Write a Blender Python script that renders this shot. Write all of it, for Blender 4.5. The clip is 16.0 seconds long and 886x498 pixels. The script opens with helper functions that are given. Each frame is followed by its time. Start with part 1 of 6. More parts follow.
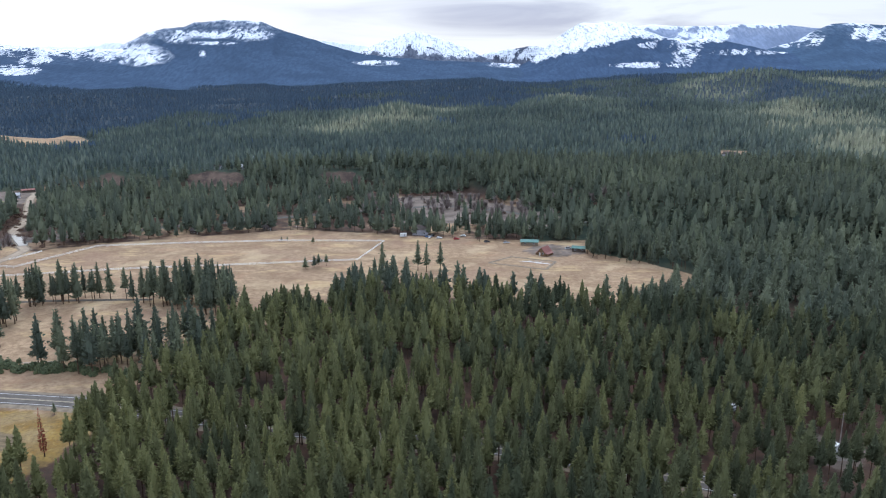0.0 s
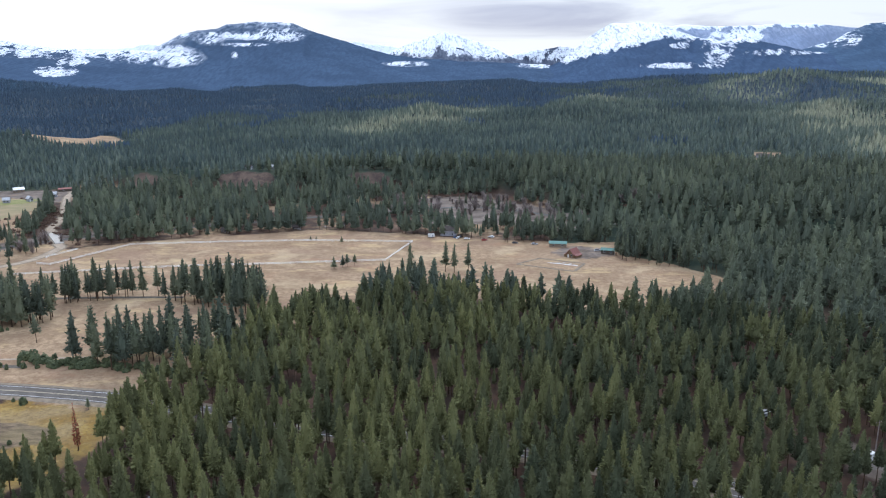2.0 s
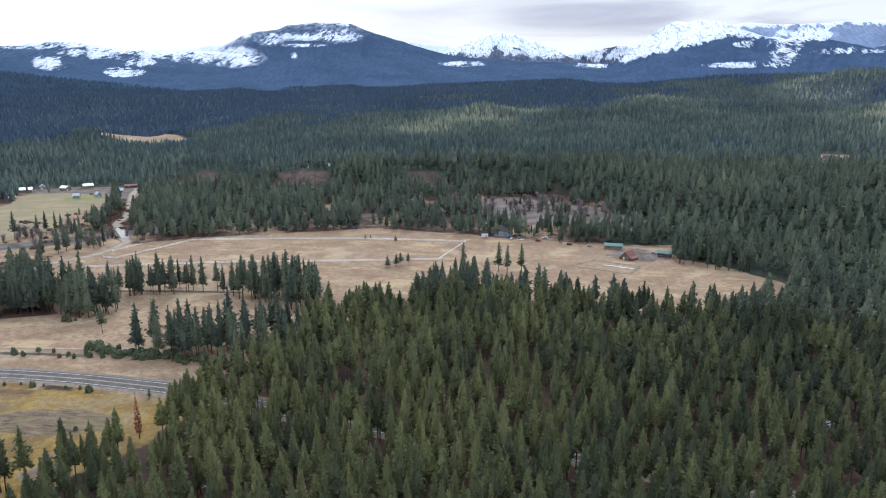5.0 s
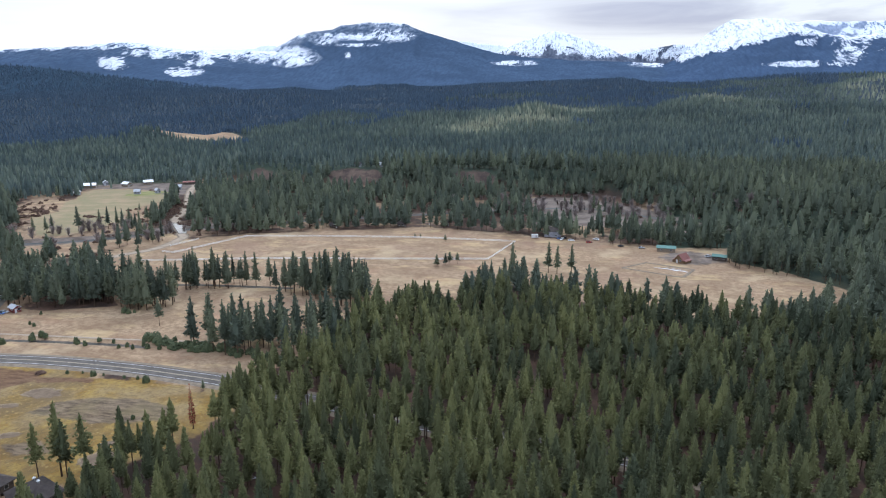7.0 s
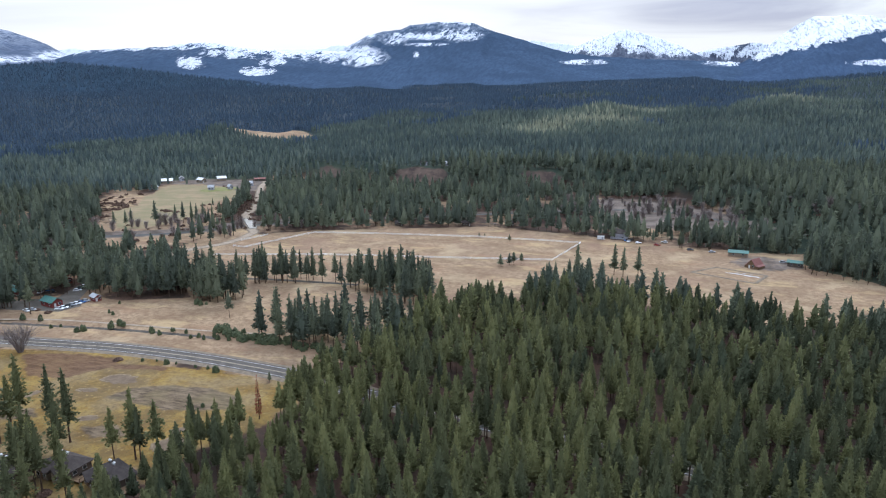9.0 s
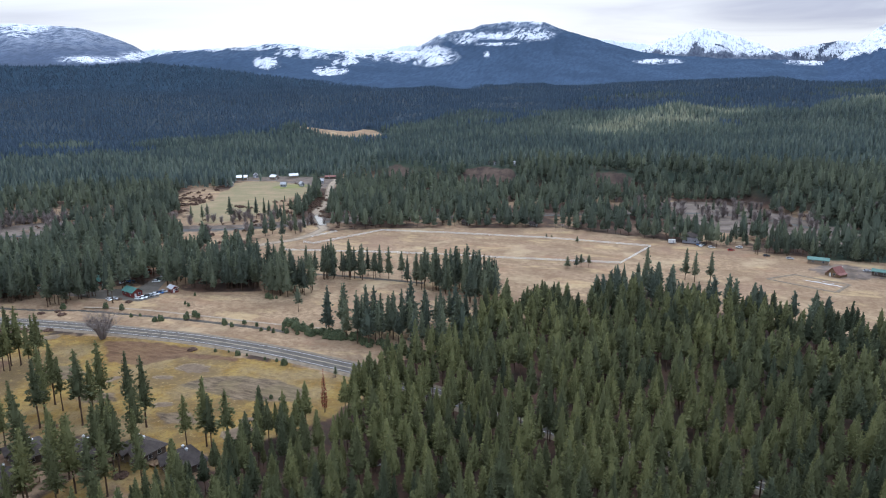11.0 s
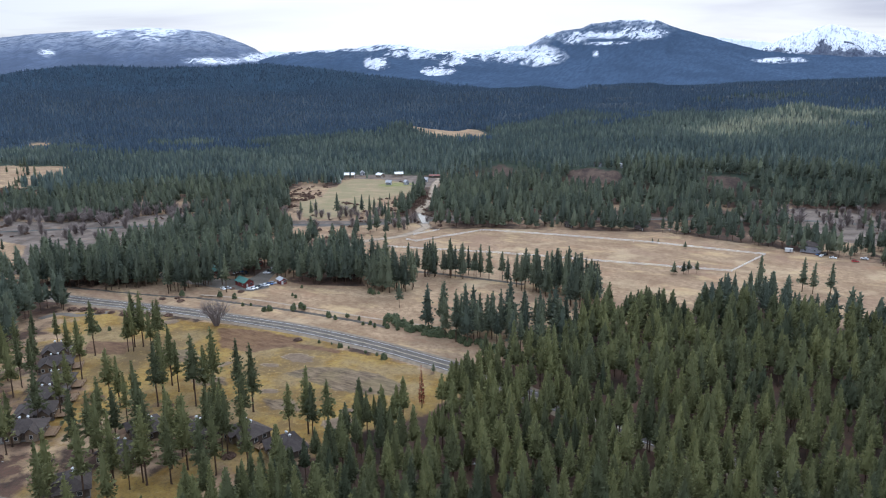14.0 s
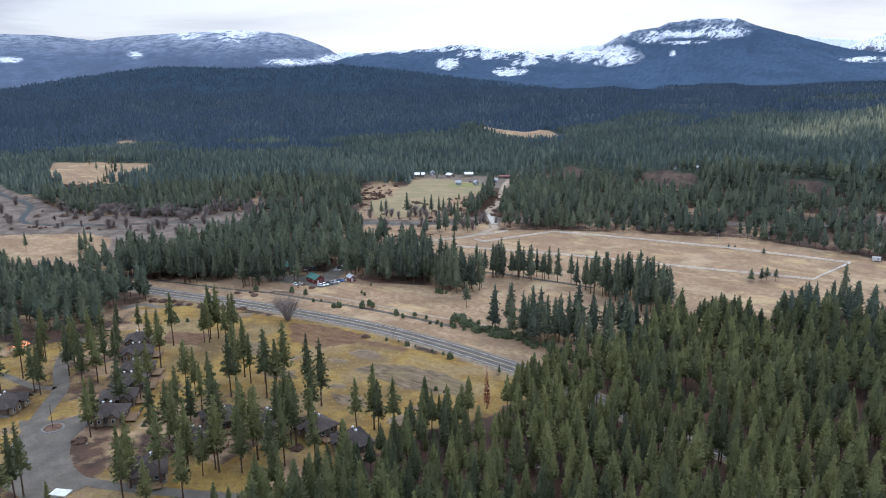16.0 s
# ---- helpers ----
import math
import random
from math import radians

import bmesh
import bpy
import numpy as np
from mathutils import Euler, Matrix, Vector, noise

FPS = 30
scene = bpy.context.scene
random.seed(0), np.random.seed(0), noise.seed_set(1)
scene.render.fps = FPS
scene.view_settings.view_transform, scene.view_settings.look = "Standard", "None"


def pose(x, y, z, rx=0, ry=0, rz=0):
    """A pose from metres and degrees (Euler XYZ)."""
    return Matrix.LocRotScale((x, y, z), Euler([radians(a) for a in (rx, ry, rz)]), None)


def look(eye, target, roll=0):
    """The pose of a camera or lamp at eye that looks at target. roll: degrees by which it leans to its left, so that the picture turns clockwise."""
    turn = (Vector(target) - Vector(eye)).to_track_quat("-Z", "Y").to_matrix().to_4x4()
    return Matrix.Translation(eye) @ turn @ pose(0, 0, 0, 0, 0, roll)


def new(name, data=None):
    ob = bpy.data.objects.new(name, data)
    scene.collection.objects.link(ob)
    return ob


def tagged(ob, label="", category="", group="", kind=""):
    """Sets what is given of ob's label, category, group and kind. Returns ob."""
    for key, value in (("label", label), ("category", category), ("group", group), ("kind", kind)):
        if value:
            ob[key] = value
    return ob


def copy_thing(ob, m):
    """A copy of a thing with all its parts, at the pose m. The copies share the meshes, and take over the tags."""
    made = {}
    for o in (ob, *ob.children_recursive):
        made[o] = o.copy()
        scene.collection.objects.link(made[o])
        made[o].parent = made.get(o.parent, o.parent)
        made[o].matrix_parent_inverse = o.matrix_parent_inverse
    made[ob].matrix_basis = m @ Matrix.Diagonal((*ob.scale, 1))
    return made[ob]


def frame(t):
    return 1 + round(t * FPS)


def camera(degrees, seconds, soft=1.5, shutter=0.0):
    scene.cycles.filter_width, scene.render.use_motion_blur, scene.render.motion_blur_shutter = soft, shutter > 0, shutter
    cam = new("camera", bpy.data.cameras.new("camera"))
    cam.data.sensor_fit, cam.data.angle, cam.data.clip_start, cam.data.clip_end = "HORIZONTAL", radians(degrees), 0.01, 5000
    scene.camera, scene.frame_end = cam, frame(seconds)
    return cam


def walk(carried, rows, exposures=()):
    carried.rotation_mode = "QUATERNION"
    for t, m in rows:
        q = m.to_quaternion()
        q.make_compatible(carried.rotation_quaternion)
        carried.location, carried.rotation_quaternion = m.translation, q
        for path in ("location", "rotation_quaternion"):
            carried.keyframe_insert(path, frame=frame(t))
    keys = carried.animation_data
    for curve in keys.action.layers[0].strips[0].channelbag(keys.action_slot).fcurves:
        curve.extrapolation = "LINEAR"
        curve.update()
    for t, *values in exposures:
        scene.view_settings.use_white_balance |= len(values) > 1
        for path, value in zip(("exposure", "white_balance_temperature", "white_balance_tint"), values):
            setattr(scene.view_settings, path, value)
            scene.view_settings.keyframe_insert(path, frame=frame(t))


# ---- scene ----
# A drone hovers over a valley and turns slowly to its left.
EYE = 118.0
cam = camera(62.62, 16.0, soft=1.1)
TURN = [
    (0, 76.64, 0.12, 0.41), (0.5, 76.66, 0.15, 0.91), (1, 76.69, 0.15, 1.46), (1.5, 76.71, 0.17, 2.05), (2, 76.71, 0.18, 2.65),
    (2.5, 76.73, 0.20, 3.27), (3, 76.73, 0.20, 3.90), (3.5, 76.73, 0.21, 4.55), (4, 76.73, 0.22, 5.26), (6.5, 76.70, 0.26, 9.88),
    (7, 76.69, 0.26, 10.92), (7.5, 76.67, 0.27, 12.06), (8, 76.67, 0.26, 13.39), (8.5, 76.67, 0.28, 14.73), (9, 76.66, 0.28, 16.08),
    (11.5, 76.67, 0.31, 22.78), (12, 76.68, 0.33, 24.14), (12.5, 76.69, 0.30, 25.50), (13, 76.69, 0.32, 26.84), (13.5, 76.69, 0.36, 28.19),
    (14, 76.71, 0.37, 29.57), (14.5, 76.71, 0.39, 30.94), (15, 76.74, 0.40, 32.31), (15.5, 76.76, 0.42, 33.67), (16, 76.78, 0.44, 35.07),
]
walk(cam, [(t, pose(0, 0, EYE, rx, ry, rz)) for t, rx, ry, rz in TURN], exposures=[(0, 0.06, 5900, 10), (8, 0.03, 5900, 10), (16, 0.0, 5900, 10)])

# ---- light: a bright broken overcast, the sun ahead behind thin cloud ----
SUN_AZ, SUN_EL = 10.0, 38.0
sun_dir = Vector((-math.sin(radians(SUN_AZ)) * math.cos(radians(SUN_EL)), math.cos(radians(SUN_AZ)) * math.cos(radians(SUN_EL)), math.sin(radians(SUN_EL))))
sun = new("sun", bpy.data.lights.new("sun", "SUN"))
sun.data.energy, sun.data.angle, sun.data.color = 1.6, radians(14), (1.0, 0.95, 0.86)
sun.matrix_world = look(sun_dir * 900, (0, 0, 0))

world = bpy.data.worlds.new("sky")
scene.world = world
world.use_nodes = True
wt = world.node_tree
wt.nodes.clear()


def wnode(kind, **values):
    n = wt.nodes.new(kind)
    for k, v in values.items():
        n.inputs[k].default_value = v
    return n


sky = wt.nodes.new("ShaderNodeTexSky")
sky.sky_type, sky.sun_disc = "NISHITA", False
sky.sun_elevation, sky.sun_rotation = radians(SUN_EL), radians(-SUN_AZ)
coord = wt.nodes.new("ShaderNodeTexCoord")
stretch = wnode("ShaderNodeMapping", Scale=(1.3, 1.3, 9.0))
wt.links.new(coord.outputs["Generated"], stretch.inputs["Vector"])
cloud = wnode("ShaderNodeTexNoise", Scale=2.1, Detail=8.0, Roughness=0.5, Distortion=0.5)
wt.links.new(stretch.outputs["Vector"], cloud.inputs["Vector"])
shade = wt.nodes.new("ShaderNodeValToRGB")
shade.color_ramp.elements[0].position, shade.color_ramp.elements[0].color = 0.42, (0.97, 0.98, 1.0, 1)
shade.color_ramp.elements[1].position, shade.color_ramp.elements[1].color = 0.62, (0.50, 0.51, 0.64, 1)
wt.links.new(cloud.outputs["Fac"], shade.inputs["Fac"])
toward = wt.nodes.new("ShaderNodeVectorMath")
toward.operation = "DOT_PRODUCT"
toward.inputs[1].default_value = Vector((-0.5, 0.866, 0.3)).normalized()  # where the cloud is thinnest
wt.links.new(coord.outputs["Generated"], toward.inputs[0])
glow = wnode("ShaderNodeMapRange", **{"From Min": 0.84, "From Max": 1.0, "To Min": 0.0, "To Max": 0.9})
wt.links.new(toward.outputs["Value"], glow.inputs["Value"])
white = wt.nodes.new("ShaderNodeMix")
white.data_type, white.blend_type = "RGBA", "MIX"
white.inputs["B"].default_value = (1.25, 1.22, 1.2, 1)
wt.links.new(glow.outputs["Result"], white.inputs["Factor"])
wt.links.new(shade.outputs["Color"], white.inputs["A"])
clear = wnode("ShaderNodeBackground", Strength=0.10)
wt.links.new(sky.outputs["Color"], clear.inputs["Color"])
overcast = wnode("ShaderNodeBackground", Strength=0.95)
up = wt.nodes.new("ShaderNodeSeparateXYZ")
wt.links.new(coord.outputs["Generated"], up.inputs["Vector"])
lift = wnode("ShaderNodeMapRange", **{"From Min": 0.10, "From Max": 0.75, "To Min": 0.0, "To Max": 1.0})
wt.links.new(up.outputs["Z"], lift.inputs["Value"])
vault = wt.nodes.new("ShaderNodeMix")
vault.data_type, vault.blend_type = "RGBA", "MIX"
vault.inputs["B"].default_value = (2.25, 2.5, 2.85, 1)
wt.links.new(lift.outputs["Result"], vault.inputs["Factor"])
wt.links.new(white.outputs["Result"], vault.inputs["A"])
wt.links.new(vault.outputs["Result"], overcast.inputs["Color"])
blend = wnode("ShaderNodeMixShader", Fac=0.85)
wt.links.new(clear.outputs["Background"], blend.inputs[1])
wt.links.new(overcast.outputs["Background"], blend.inputs[2])
wout = wt.nodes.new("ShaderNodeOutputWorld")
wt.links.new(blend.outputs["Shader"], wout.inputs["Surface"])


# ---- materials ----
def start(name, rough=0.9, spec=0.2):
    m = bpy.data.materials.new(name)
    m.use_nodes = True
    nt = m.node_tree
    b = nt.nodes["Principled BSDF"]
    b.inputs["Roughness"].default_value = rough
    b.inputs["Specular IOR Level"].default_value = spec
    return m, nt, b


def noise_node(nt, scale, detail=4.0, rough=0.55, where="Object", squeeze=None):
    c = nt.nodes.new("ShaderNodeTexCoord")
    n = nt.nodes.new("ShaderNodeTexNoise")
    n.inputs["Scale"].default_value, n.inputs["Detail"].default_value, n.inputs["Roughness"].default_value = scale, detail, rough
    if squeeze:
        mp = nt.nodes.new("ShaderNodeMapping")
        mp.inputs["Scale"].default_value = squeeze
        nt.links.new(c.outputs[where], mp.inputs["Vector"])
        nt.links.new(mp.outputs["Vector"], n.inputs["Vector"])
    else:
        nt.links.new(c.outputs[where], n.inputs["Vector"])
    return n.outputs["Fac"]


def span(nt, value, a, b, lo=0.0, hi=1.0):
    n = nt.nodes.new("ShaderNodeMapRange")
    n.interpolation_type = "SMOOTHSTEP"
    for k, v in (("From Min", a), ("From Max", b), ("To Min", lo), ("To Max", hi)):
        n.inputs[k].default_value = v
    nt.links.new(value, n.inputs["Value"])
    return n.outputs["Result"]


def calc(nt, op, a, b):
    n = nt.nodes.new("ShaderNodeMath")
    n.operation = op
    for i, v in enumerate((a, b)):
        if isinstance(v, (int, float)):
            n.inputs[i].default_value = v
        else:
            nt.links.new(v, n.inputs[i])
    return n.outputs["Value"]


def mix(nt, fac, a, b):
    n = nt.nodes.new("ShaderNodeMix")
    n.data_type = "RGBA"
    for key, v in (("Factor", fac), ("A", a), ("B", b)):
        if isinstance(v, (int, float)):
            n.inputs[key].default_value = v
        elif isinstance(v, tuple):
            n.inputs[key].default_value = (*v, 1)
        else:
            nt.links.new(v, n.inputs[key])
    return n.outputs["Result"]


def attr(nt, name, out="Fac"):
    n = nt.nodes.new("ShaderNodeAttribute")
    n.attribute_name = name
    return n.outputs[out]


def bumped(nt, b, height, strength=0.3, distance=0.1):
    n = nt.nodes.new("ShaderNodeBump")
    n.inputs["Strength"].default_value, n.inputs["Distance"].default_value = strength, distance
    nt.links.new(height, n.inputs["Height"])
    nt.links.new(n.outputs["Normal"], b.inputs["Normal"])


def paint(name, low, high, scale=3.0, rough=0.8, spec=0.3, metal=0.0, bump=0.0, where="Object", squeeze=None):
    """A surface that varies between two colours at two scales."""
    m, nt, b = start(name, rough, spec)
    a = noise_node(nt, scale, 5, 0.6, where, squeeze)
    c = noise_node(nt, scale * 9, 3, 0.6, where, squeeze)
    f = calc(nt, "ADD", calc(nt, "MULTIPLY", a, 0.65), calc(nt, "MULTIPLY", c, 0.35))
    nt.links.new(mix(nt, span(nt, f, 0.35, 0.65), low, high), b.inputs["Base Color"])
    b.inputs["Metallic"].default_value = metal
    if bump:
        bumped(nt, b, f, 0.5, bump)
    return m


def foliage(name, dark, light, dry):
    """Needles: each tree keeps its own tint, each spray its own shade."""
    m, nt, b = start(name, 0.75, 0.15)
    geo = nt.nodes.new("ShaderNodeNewGeometry")
    tint = attr(nt, "tint")
    info = nt.nodes.new("ShaderNodeObjectInfo")
    own = calc(nt, "ADD", tint, calc(nt, "MULTIPLY", info.outputs["Random"], attr(nt, "single")))
    c = mix(nt, span(nt, own, 0.0, 0.8), dark, light)
    # in the far woods this last colour paints the sunlit patches
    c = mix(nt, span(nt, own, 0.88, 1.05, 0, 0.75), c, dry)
    c = mix(nt, calc(nt, "MULTIPLY", geo.outputs["Random Per Island"], 0.48), c, tuple(v * 0.38 for v in dark))
    nt.links.new(c, b.inputs["Base Color"])
    glow_through = nt.nodes.new("ShaderNodeBsdfTranslucent")
    nt.links.new(c, glow_through.inputs["Color"])
    both = nt.nodes.new("ShaderNodeMixShader")
    both.inputs["Fac"].default_value = 0.3
    nt.links.new(b.outputs["BSDF"], both.inputs[1])
    nt.links.new(glow_through.outputs["BSDF"], both.inputs[2])
    nt.links.new(both.outputs["Shader"], nt.nodes["Material Output"].inputs["Surface"])
    return m


MAT = {}
MAT["needles"] = foliage("pine needles", (0.072, 0.086, 0.054), (0.216, 0.216, 0.092), (0.27, 0.21, 0.08))
MAT["needles_valley"] = foliage("valley pine needles", (0.092, 0.112, 0.086), (0.200, 0.218, 0.138), (0.25, 0.22, 0.13))
# distance haze is painted as blue into the two far needle colours
MAT["needles_far"] = foliage("hazed fir needles", (0.098, 0.130, 0.124), (0.212, 0.246, 0.194), (0.47, 0.46, 0.32))
MAT["needles_haze"] = foliage("haze-blue fir needles", (0.076, 0.114, 0.165), (0.112, 0.155, 0.200), (0.15, 0.18, 0.20))
MAT["needles_dead"] = foliage("dead rust needles", (0.22, 0.065, 0.040), (0.30, 0.09, 0.055), (0.3, 0.1, 0.06))
MAT["bark"] = paint("pine bark", (0.045, 0.032, 0.025), (0.12, 0.075, 0.05), 1.2, 0.95, 0.1, bump=0.03)
MAT["twigs"] = paint("grey bare twigs", (0.155, 0.128, 0.120), (0.285, 0.238, 0.222), 0.2, 0.95, 0.1)
MAT["rust_brush"] = paint("rusty dry brush", (0.066, 0.040, 0.031), (0.125, 0.080, 0.058), 0.3, 0.95, 0.1)
MAT["shrub"] = paint("dark green shrub leaves", (0.042, 0.054, 0.030), (0.098, 0.108, 0.052), 1.0, 0.8, 0.15)
MAT["asphalt"] = paint("worn asphalt", (0.072, 0.063, 0.057), (0.114, 0.100, 0.090), 0.25, 0.95, 0.06, squeeze=(1, 1, 1))
MAT["shoulder"] = paint("gravel shoulder", (0.12, 0.095, 0.07), (0.20, 0.16, 0.12), 0.4, 0.95, 0.1)
MAT["gravel"] = paint("grey gravel drive", (0.082, 0.072, 0.062), (0.128, 0.112, 0.096), 0.15, 0.95, 0.05, bump=0.02)
MAT["lane"] = paint("pale dirt lane", (0.20, 0.155, 0.115), (0.31, 0.25, 0.19), 0.2, 0.95, 0.1)
MAT["sand"] = paint("dry tan sand", (0.15, 0.108, 0.066), (0.23, 0.175, 0.115), 0.5, 0.95, 0.1)
MAT["hollow"] = paint("weathered hollow floor", (0.105, 0.076, 0.054), (0.165, 0.122, 0.086), 0.35, 0.95, 0.05)
MAT["green_grass"] = paint("green winter lawn", (0.125, 0.135, 0.055), (0.205, 0.190, 0.085), 0.09, 0.95, 0.05)
MAT["white_line"] = paint("white road paint", (0.32, 0.32, 0.32), (0.56, 0.56, 0.55), 0.6, 0.7, 0.3)
MAT["yellow_line"] = paint("yellow road paint", (0.24, 0.20, 0.13), (0.38, 0.33, 0.23), 0.6, 0.7, 0.3)
MAT["ditch"] = paint("dark ditch bed", (0.045, 0.042, 0.038), (0.11, 0.095, 0.08), 0.25, 0.95, 0.05)
MAT["concrete"] = paint("pale concrete", (0.26, 0.235, 0.205), (0.38, 0.35, 0.315), 0.5, 0.85, 0.2)
MAT["fence_white"] = paint("white fence paint", (0.66, 0.65, 0.64), (0.80, 0.79, 0.78), 1.0, 0.7, 0.3)
MAT["roof_brown"] = paint("dark brown shingles", (0.034, 0.026, 0.024), (0.058, 0.046, 0.042), 0.9, 0.85, 0.25)
MAT["wall_brown"] = paint("brown timber siding", (0.055, 0.042, 0.035), (0.11, 0.085, 0.07), 0.8, 0.8, 0.2)
MAT["wood"] = paint("honey timber", (0.11, 0.066, 0.038), (0.18, 0.115, 0.065), 1.5, 0.7, 0.25)
MAT["stone"] = paint("grey stone footing", (0.10, 0.095, 0.09), (0.20, 0.19, 0.18), 1.4, 0.9, 0.2)
MAT["white_paint"] = paint("white paint", (0.42, 0.42, 0.42), (0.58, 0.58, 0.575), 1.0, 0.5, 0.4)
MAT["green_metal"] = paint("green metal roofing", (0.035, 0.105, 0.090), (0.060, 0.150, 0.130), 0.8, 0.5, 0.4)
MAT["red_paint"] = paint("barn red boards", (0.11, 0.024, 0.022), (0.17, 0.040, 0.034), 0.8, 0.75, 0.2)
MAT["rust_roof"] = paint("rust red metal roofing", (0.13, 0.045, 0.038), (0.20, 0.075, 0.060), 0.7, 0.6, 0.3)
MAT["pale_roof"] = paint("pale grey metal roofing", (0.26, 0.26, 0.27), (0.40, 0.40, 0.415), 0.7, 0.45, 0.4)
MAT["white_roof"] = paint("white metal roofing", (0.52, 0.52, 0.53), (0.68, 0.68, 0.68), 0.7, 0.5, 0.4)
MAT["grey_wall"] = paint("grey siding", (0.20, 0.20, 0.23), (0.32, 0.32, 0.35), 0.8, 0.7, 0.2)
MAT["tan_wall"] = paint("tan siding", (0.15, 0.115, 0.085), (0.22, 0.17, 0.125), 0.8, 0.7, 0.2)
MAT["steel"] = paint("galvanised steel", (0.45, 0.45, 0.46), (0.65, 0.65, 0.66), 3, 0.4, 0.5, metal=0.8)
MAT["rubber"] = paint("black rubber", (0.015, 0.015, 0.015), (0.03, 0.03, 0.03), 4, 0.85, 0.2)
m, nt, b = start("window glass", 0.08, 0.6)
b.inputs["Base Color"].default_value = (0.03, 0.035, 0.04, 1)
MAT["glass"] = m
m, nt, b = start("river water", 0.5, 0.05)
b.inputs["Base Color"].default_value = (0.035, 0.04, 0.04, 1)
bumped(nt, b, noise_node(nt, 0.6, 4), 0.4, 0.2)
MAT["water"] = m
MAT["old_snow"] = paint("old grey snow", (0.28, 0.27, 0.27), (0.50, 0.50, 0.51), 0.35, 0.9, 0.1)
for key, c in (("car_white", (0.75, 0.75, 0.76)), ("car_silver", (0.38, 0.39, 0.41)), ("car_dark", (0.03, 0.035, 0.045)), ("car_red", (0.35, 0.03, 0.03)), ("car_orange", (0.75, 0.17, 0.04)), ("car_blue", (0.04, 0.10, 0.25))):
    m, nt, b = start(key.replace("_", " "), 0.25, 0.5)
    b.inputs["Base Color"].default_value = (*c, 1)
    b.inputs["Coat Weight"].default_value = 0.5
    MAT[key] = m


def ground_material():
    m, nt, b = start("valley ground", 0.95, 0.1)
    cover = nt.nodes.new("ShaderNodeSeparateColor")
    nt.links.new(attr(nt, "cover", "Color"), cover.inputs["Color"])
    big = noise_node(nt, 0.012, 5, 0.6)
    mid = noise_node(nt, 0.07, 6, 0.62)
    fine = noise_node(nt, 0.9, 5, 0.7)
    streak = noise_node(nt, 0.045, 7, 0.68, squeeze=(0.75, 1.3, 1))
    floor = mix(nt, span(nt, mid, 0.38, 0.62), (0.036, 0.023, 0.019), (0.082, 0.046, 0.033))
    floor = mix(nt, span(nt, fine, 0.4, 0.75, 0, 0.6), floor, (0.040, 0.038, 0.026))
    old_snow = calc(nt, "MULTIPLY", span(nt, noise_node(nt, 0.11, 5, 0.6), 0.65, 0.71), span(nt, fine, 0.50, 0.58))
    floor = mix(nt, old_snow, floor, (0.42, 0.43, 0.46))
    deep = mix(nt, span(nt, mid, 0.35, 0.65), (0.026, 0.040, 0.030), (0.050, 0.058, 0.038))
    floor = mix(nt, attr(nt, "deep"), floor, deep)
    # far floor painted navy, matching the haze put into the canopy colour
    haze_floor = mix(nt, span(nt, big, 0.35, 0.65), (0.016, 0.026, 0.038), (0.026, 0.038, 0.050))
    floor = mix(nt, attr(nt, "far_floor"), floor, haze_floor)
    dry = mix(nt, span(nt, streak, 0.36, 0.64), (0.190, 0.125, 0.076), (0.315, 0.222, 0.140))
    dry = mix(nt, span(nt, big, 0.42, 0.66, 0, 0.5), dry, (0.205, 0.142, 0.098))
    dry = mix(nt, span(nt, fine, 0.48, 0.72, 0, 0.6), dry, (0.125, 0.088, 0.058))
    tuft = noise_node(nt, 0.32, 6, 0.72)
    dry = mix(nt, span(nt, tuft, 0.42, 0.60, 0, 0.75), dry, (0.155, 0.100, 0.062))
    dry = mix(nt, span(nt, noise_node(nt, 0.028, 5, 0.6), 0.54, 0.66, 0, 0.6), dry, (0.345, 0.262, 0.165))
    dry = mix(nt, span(nt, noise_node(nt, 0.018, 6, 0.66), 0.52, 0.66, 0, 0.55), dry, (0.180, 0.112, 0.078))
    dry = mix(nt, span(nt, noise_node(nt, 0.05, 6, 0.7, squeeze=(0.6, 1.2, 1)), 0.53, 0.64, 0, 0.55), dry, (0.370, 0.270, 0.145))
    dry = mix(nt, span(nt, noise_node(nt, 0.035, 6, 0.7, squeeze=(0.6, 1.2, 1)), 0.54, 0.66, 0, 0.45), dry, (0.245, 0.140, 0.085))
    gold = mix(nt, span(nt, mid, 0.40, 0.60), (0.158, 0.092, 0.024), (0.240, 0.158, 0.046))
    gold = mix(nt, span(nt, noise_node(nt, 0.022, 5, 0.6), 0.46, 0.58, 0, 0.9), gold, (0.200, 0.145, 0.078))
    gold = mix(nt, span(nt, noise_node(nt, 0.032, 6, 0.65), 0.50, 0.62, 0, 0.7), gold, (0.105, 0.070, 0.036))
    gold = mix(nt, span(nt, tuft, 0.44, 0.62, 0, 0.45), gold, (0.130, 0.086, 0.034))
    gold = mix(nt, span(nt, fine, 0.46, 0.68, 0, 0.7), gold, (0.080, 0.058, 0.030))
    gold = mix(nt, span(nt, noise_node(nt, 0.45, 5, 0.7), 0.54, 0.66, 0, 0.6), gold, (0.300, 0.212, 0.088))
    stones = mix(nt, span(nt, mid, 0.36, 0.64), (0.076, 0.059, 0.049), (0.152, 0.122, 0.104))
    stones = mix(nt, span(nt, streak, 0.55, 0.68, 0, 0.6), stones, (0.16, 0.10, 0.06))
    wob = calc(nt, "MULTIPLY", calc(nt, "SUBTRACT", noise_node(nt, 0.16, 5, 0.65), 0.5), 1.3)
    c = floor
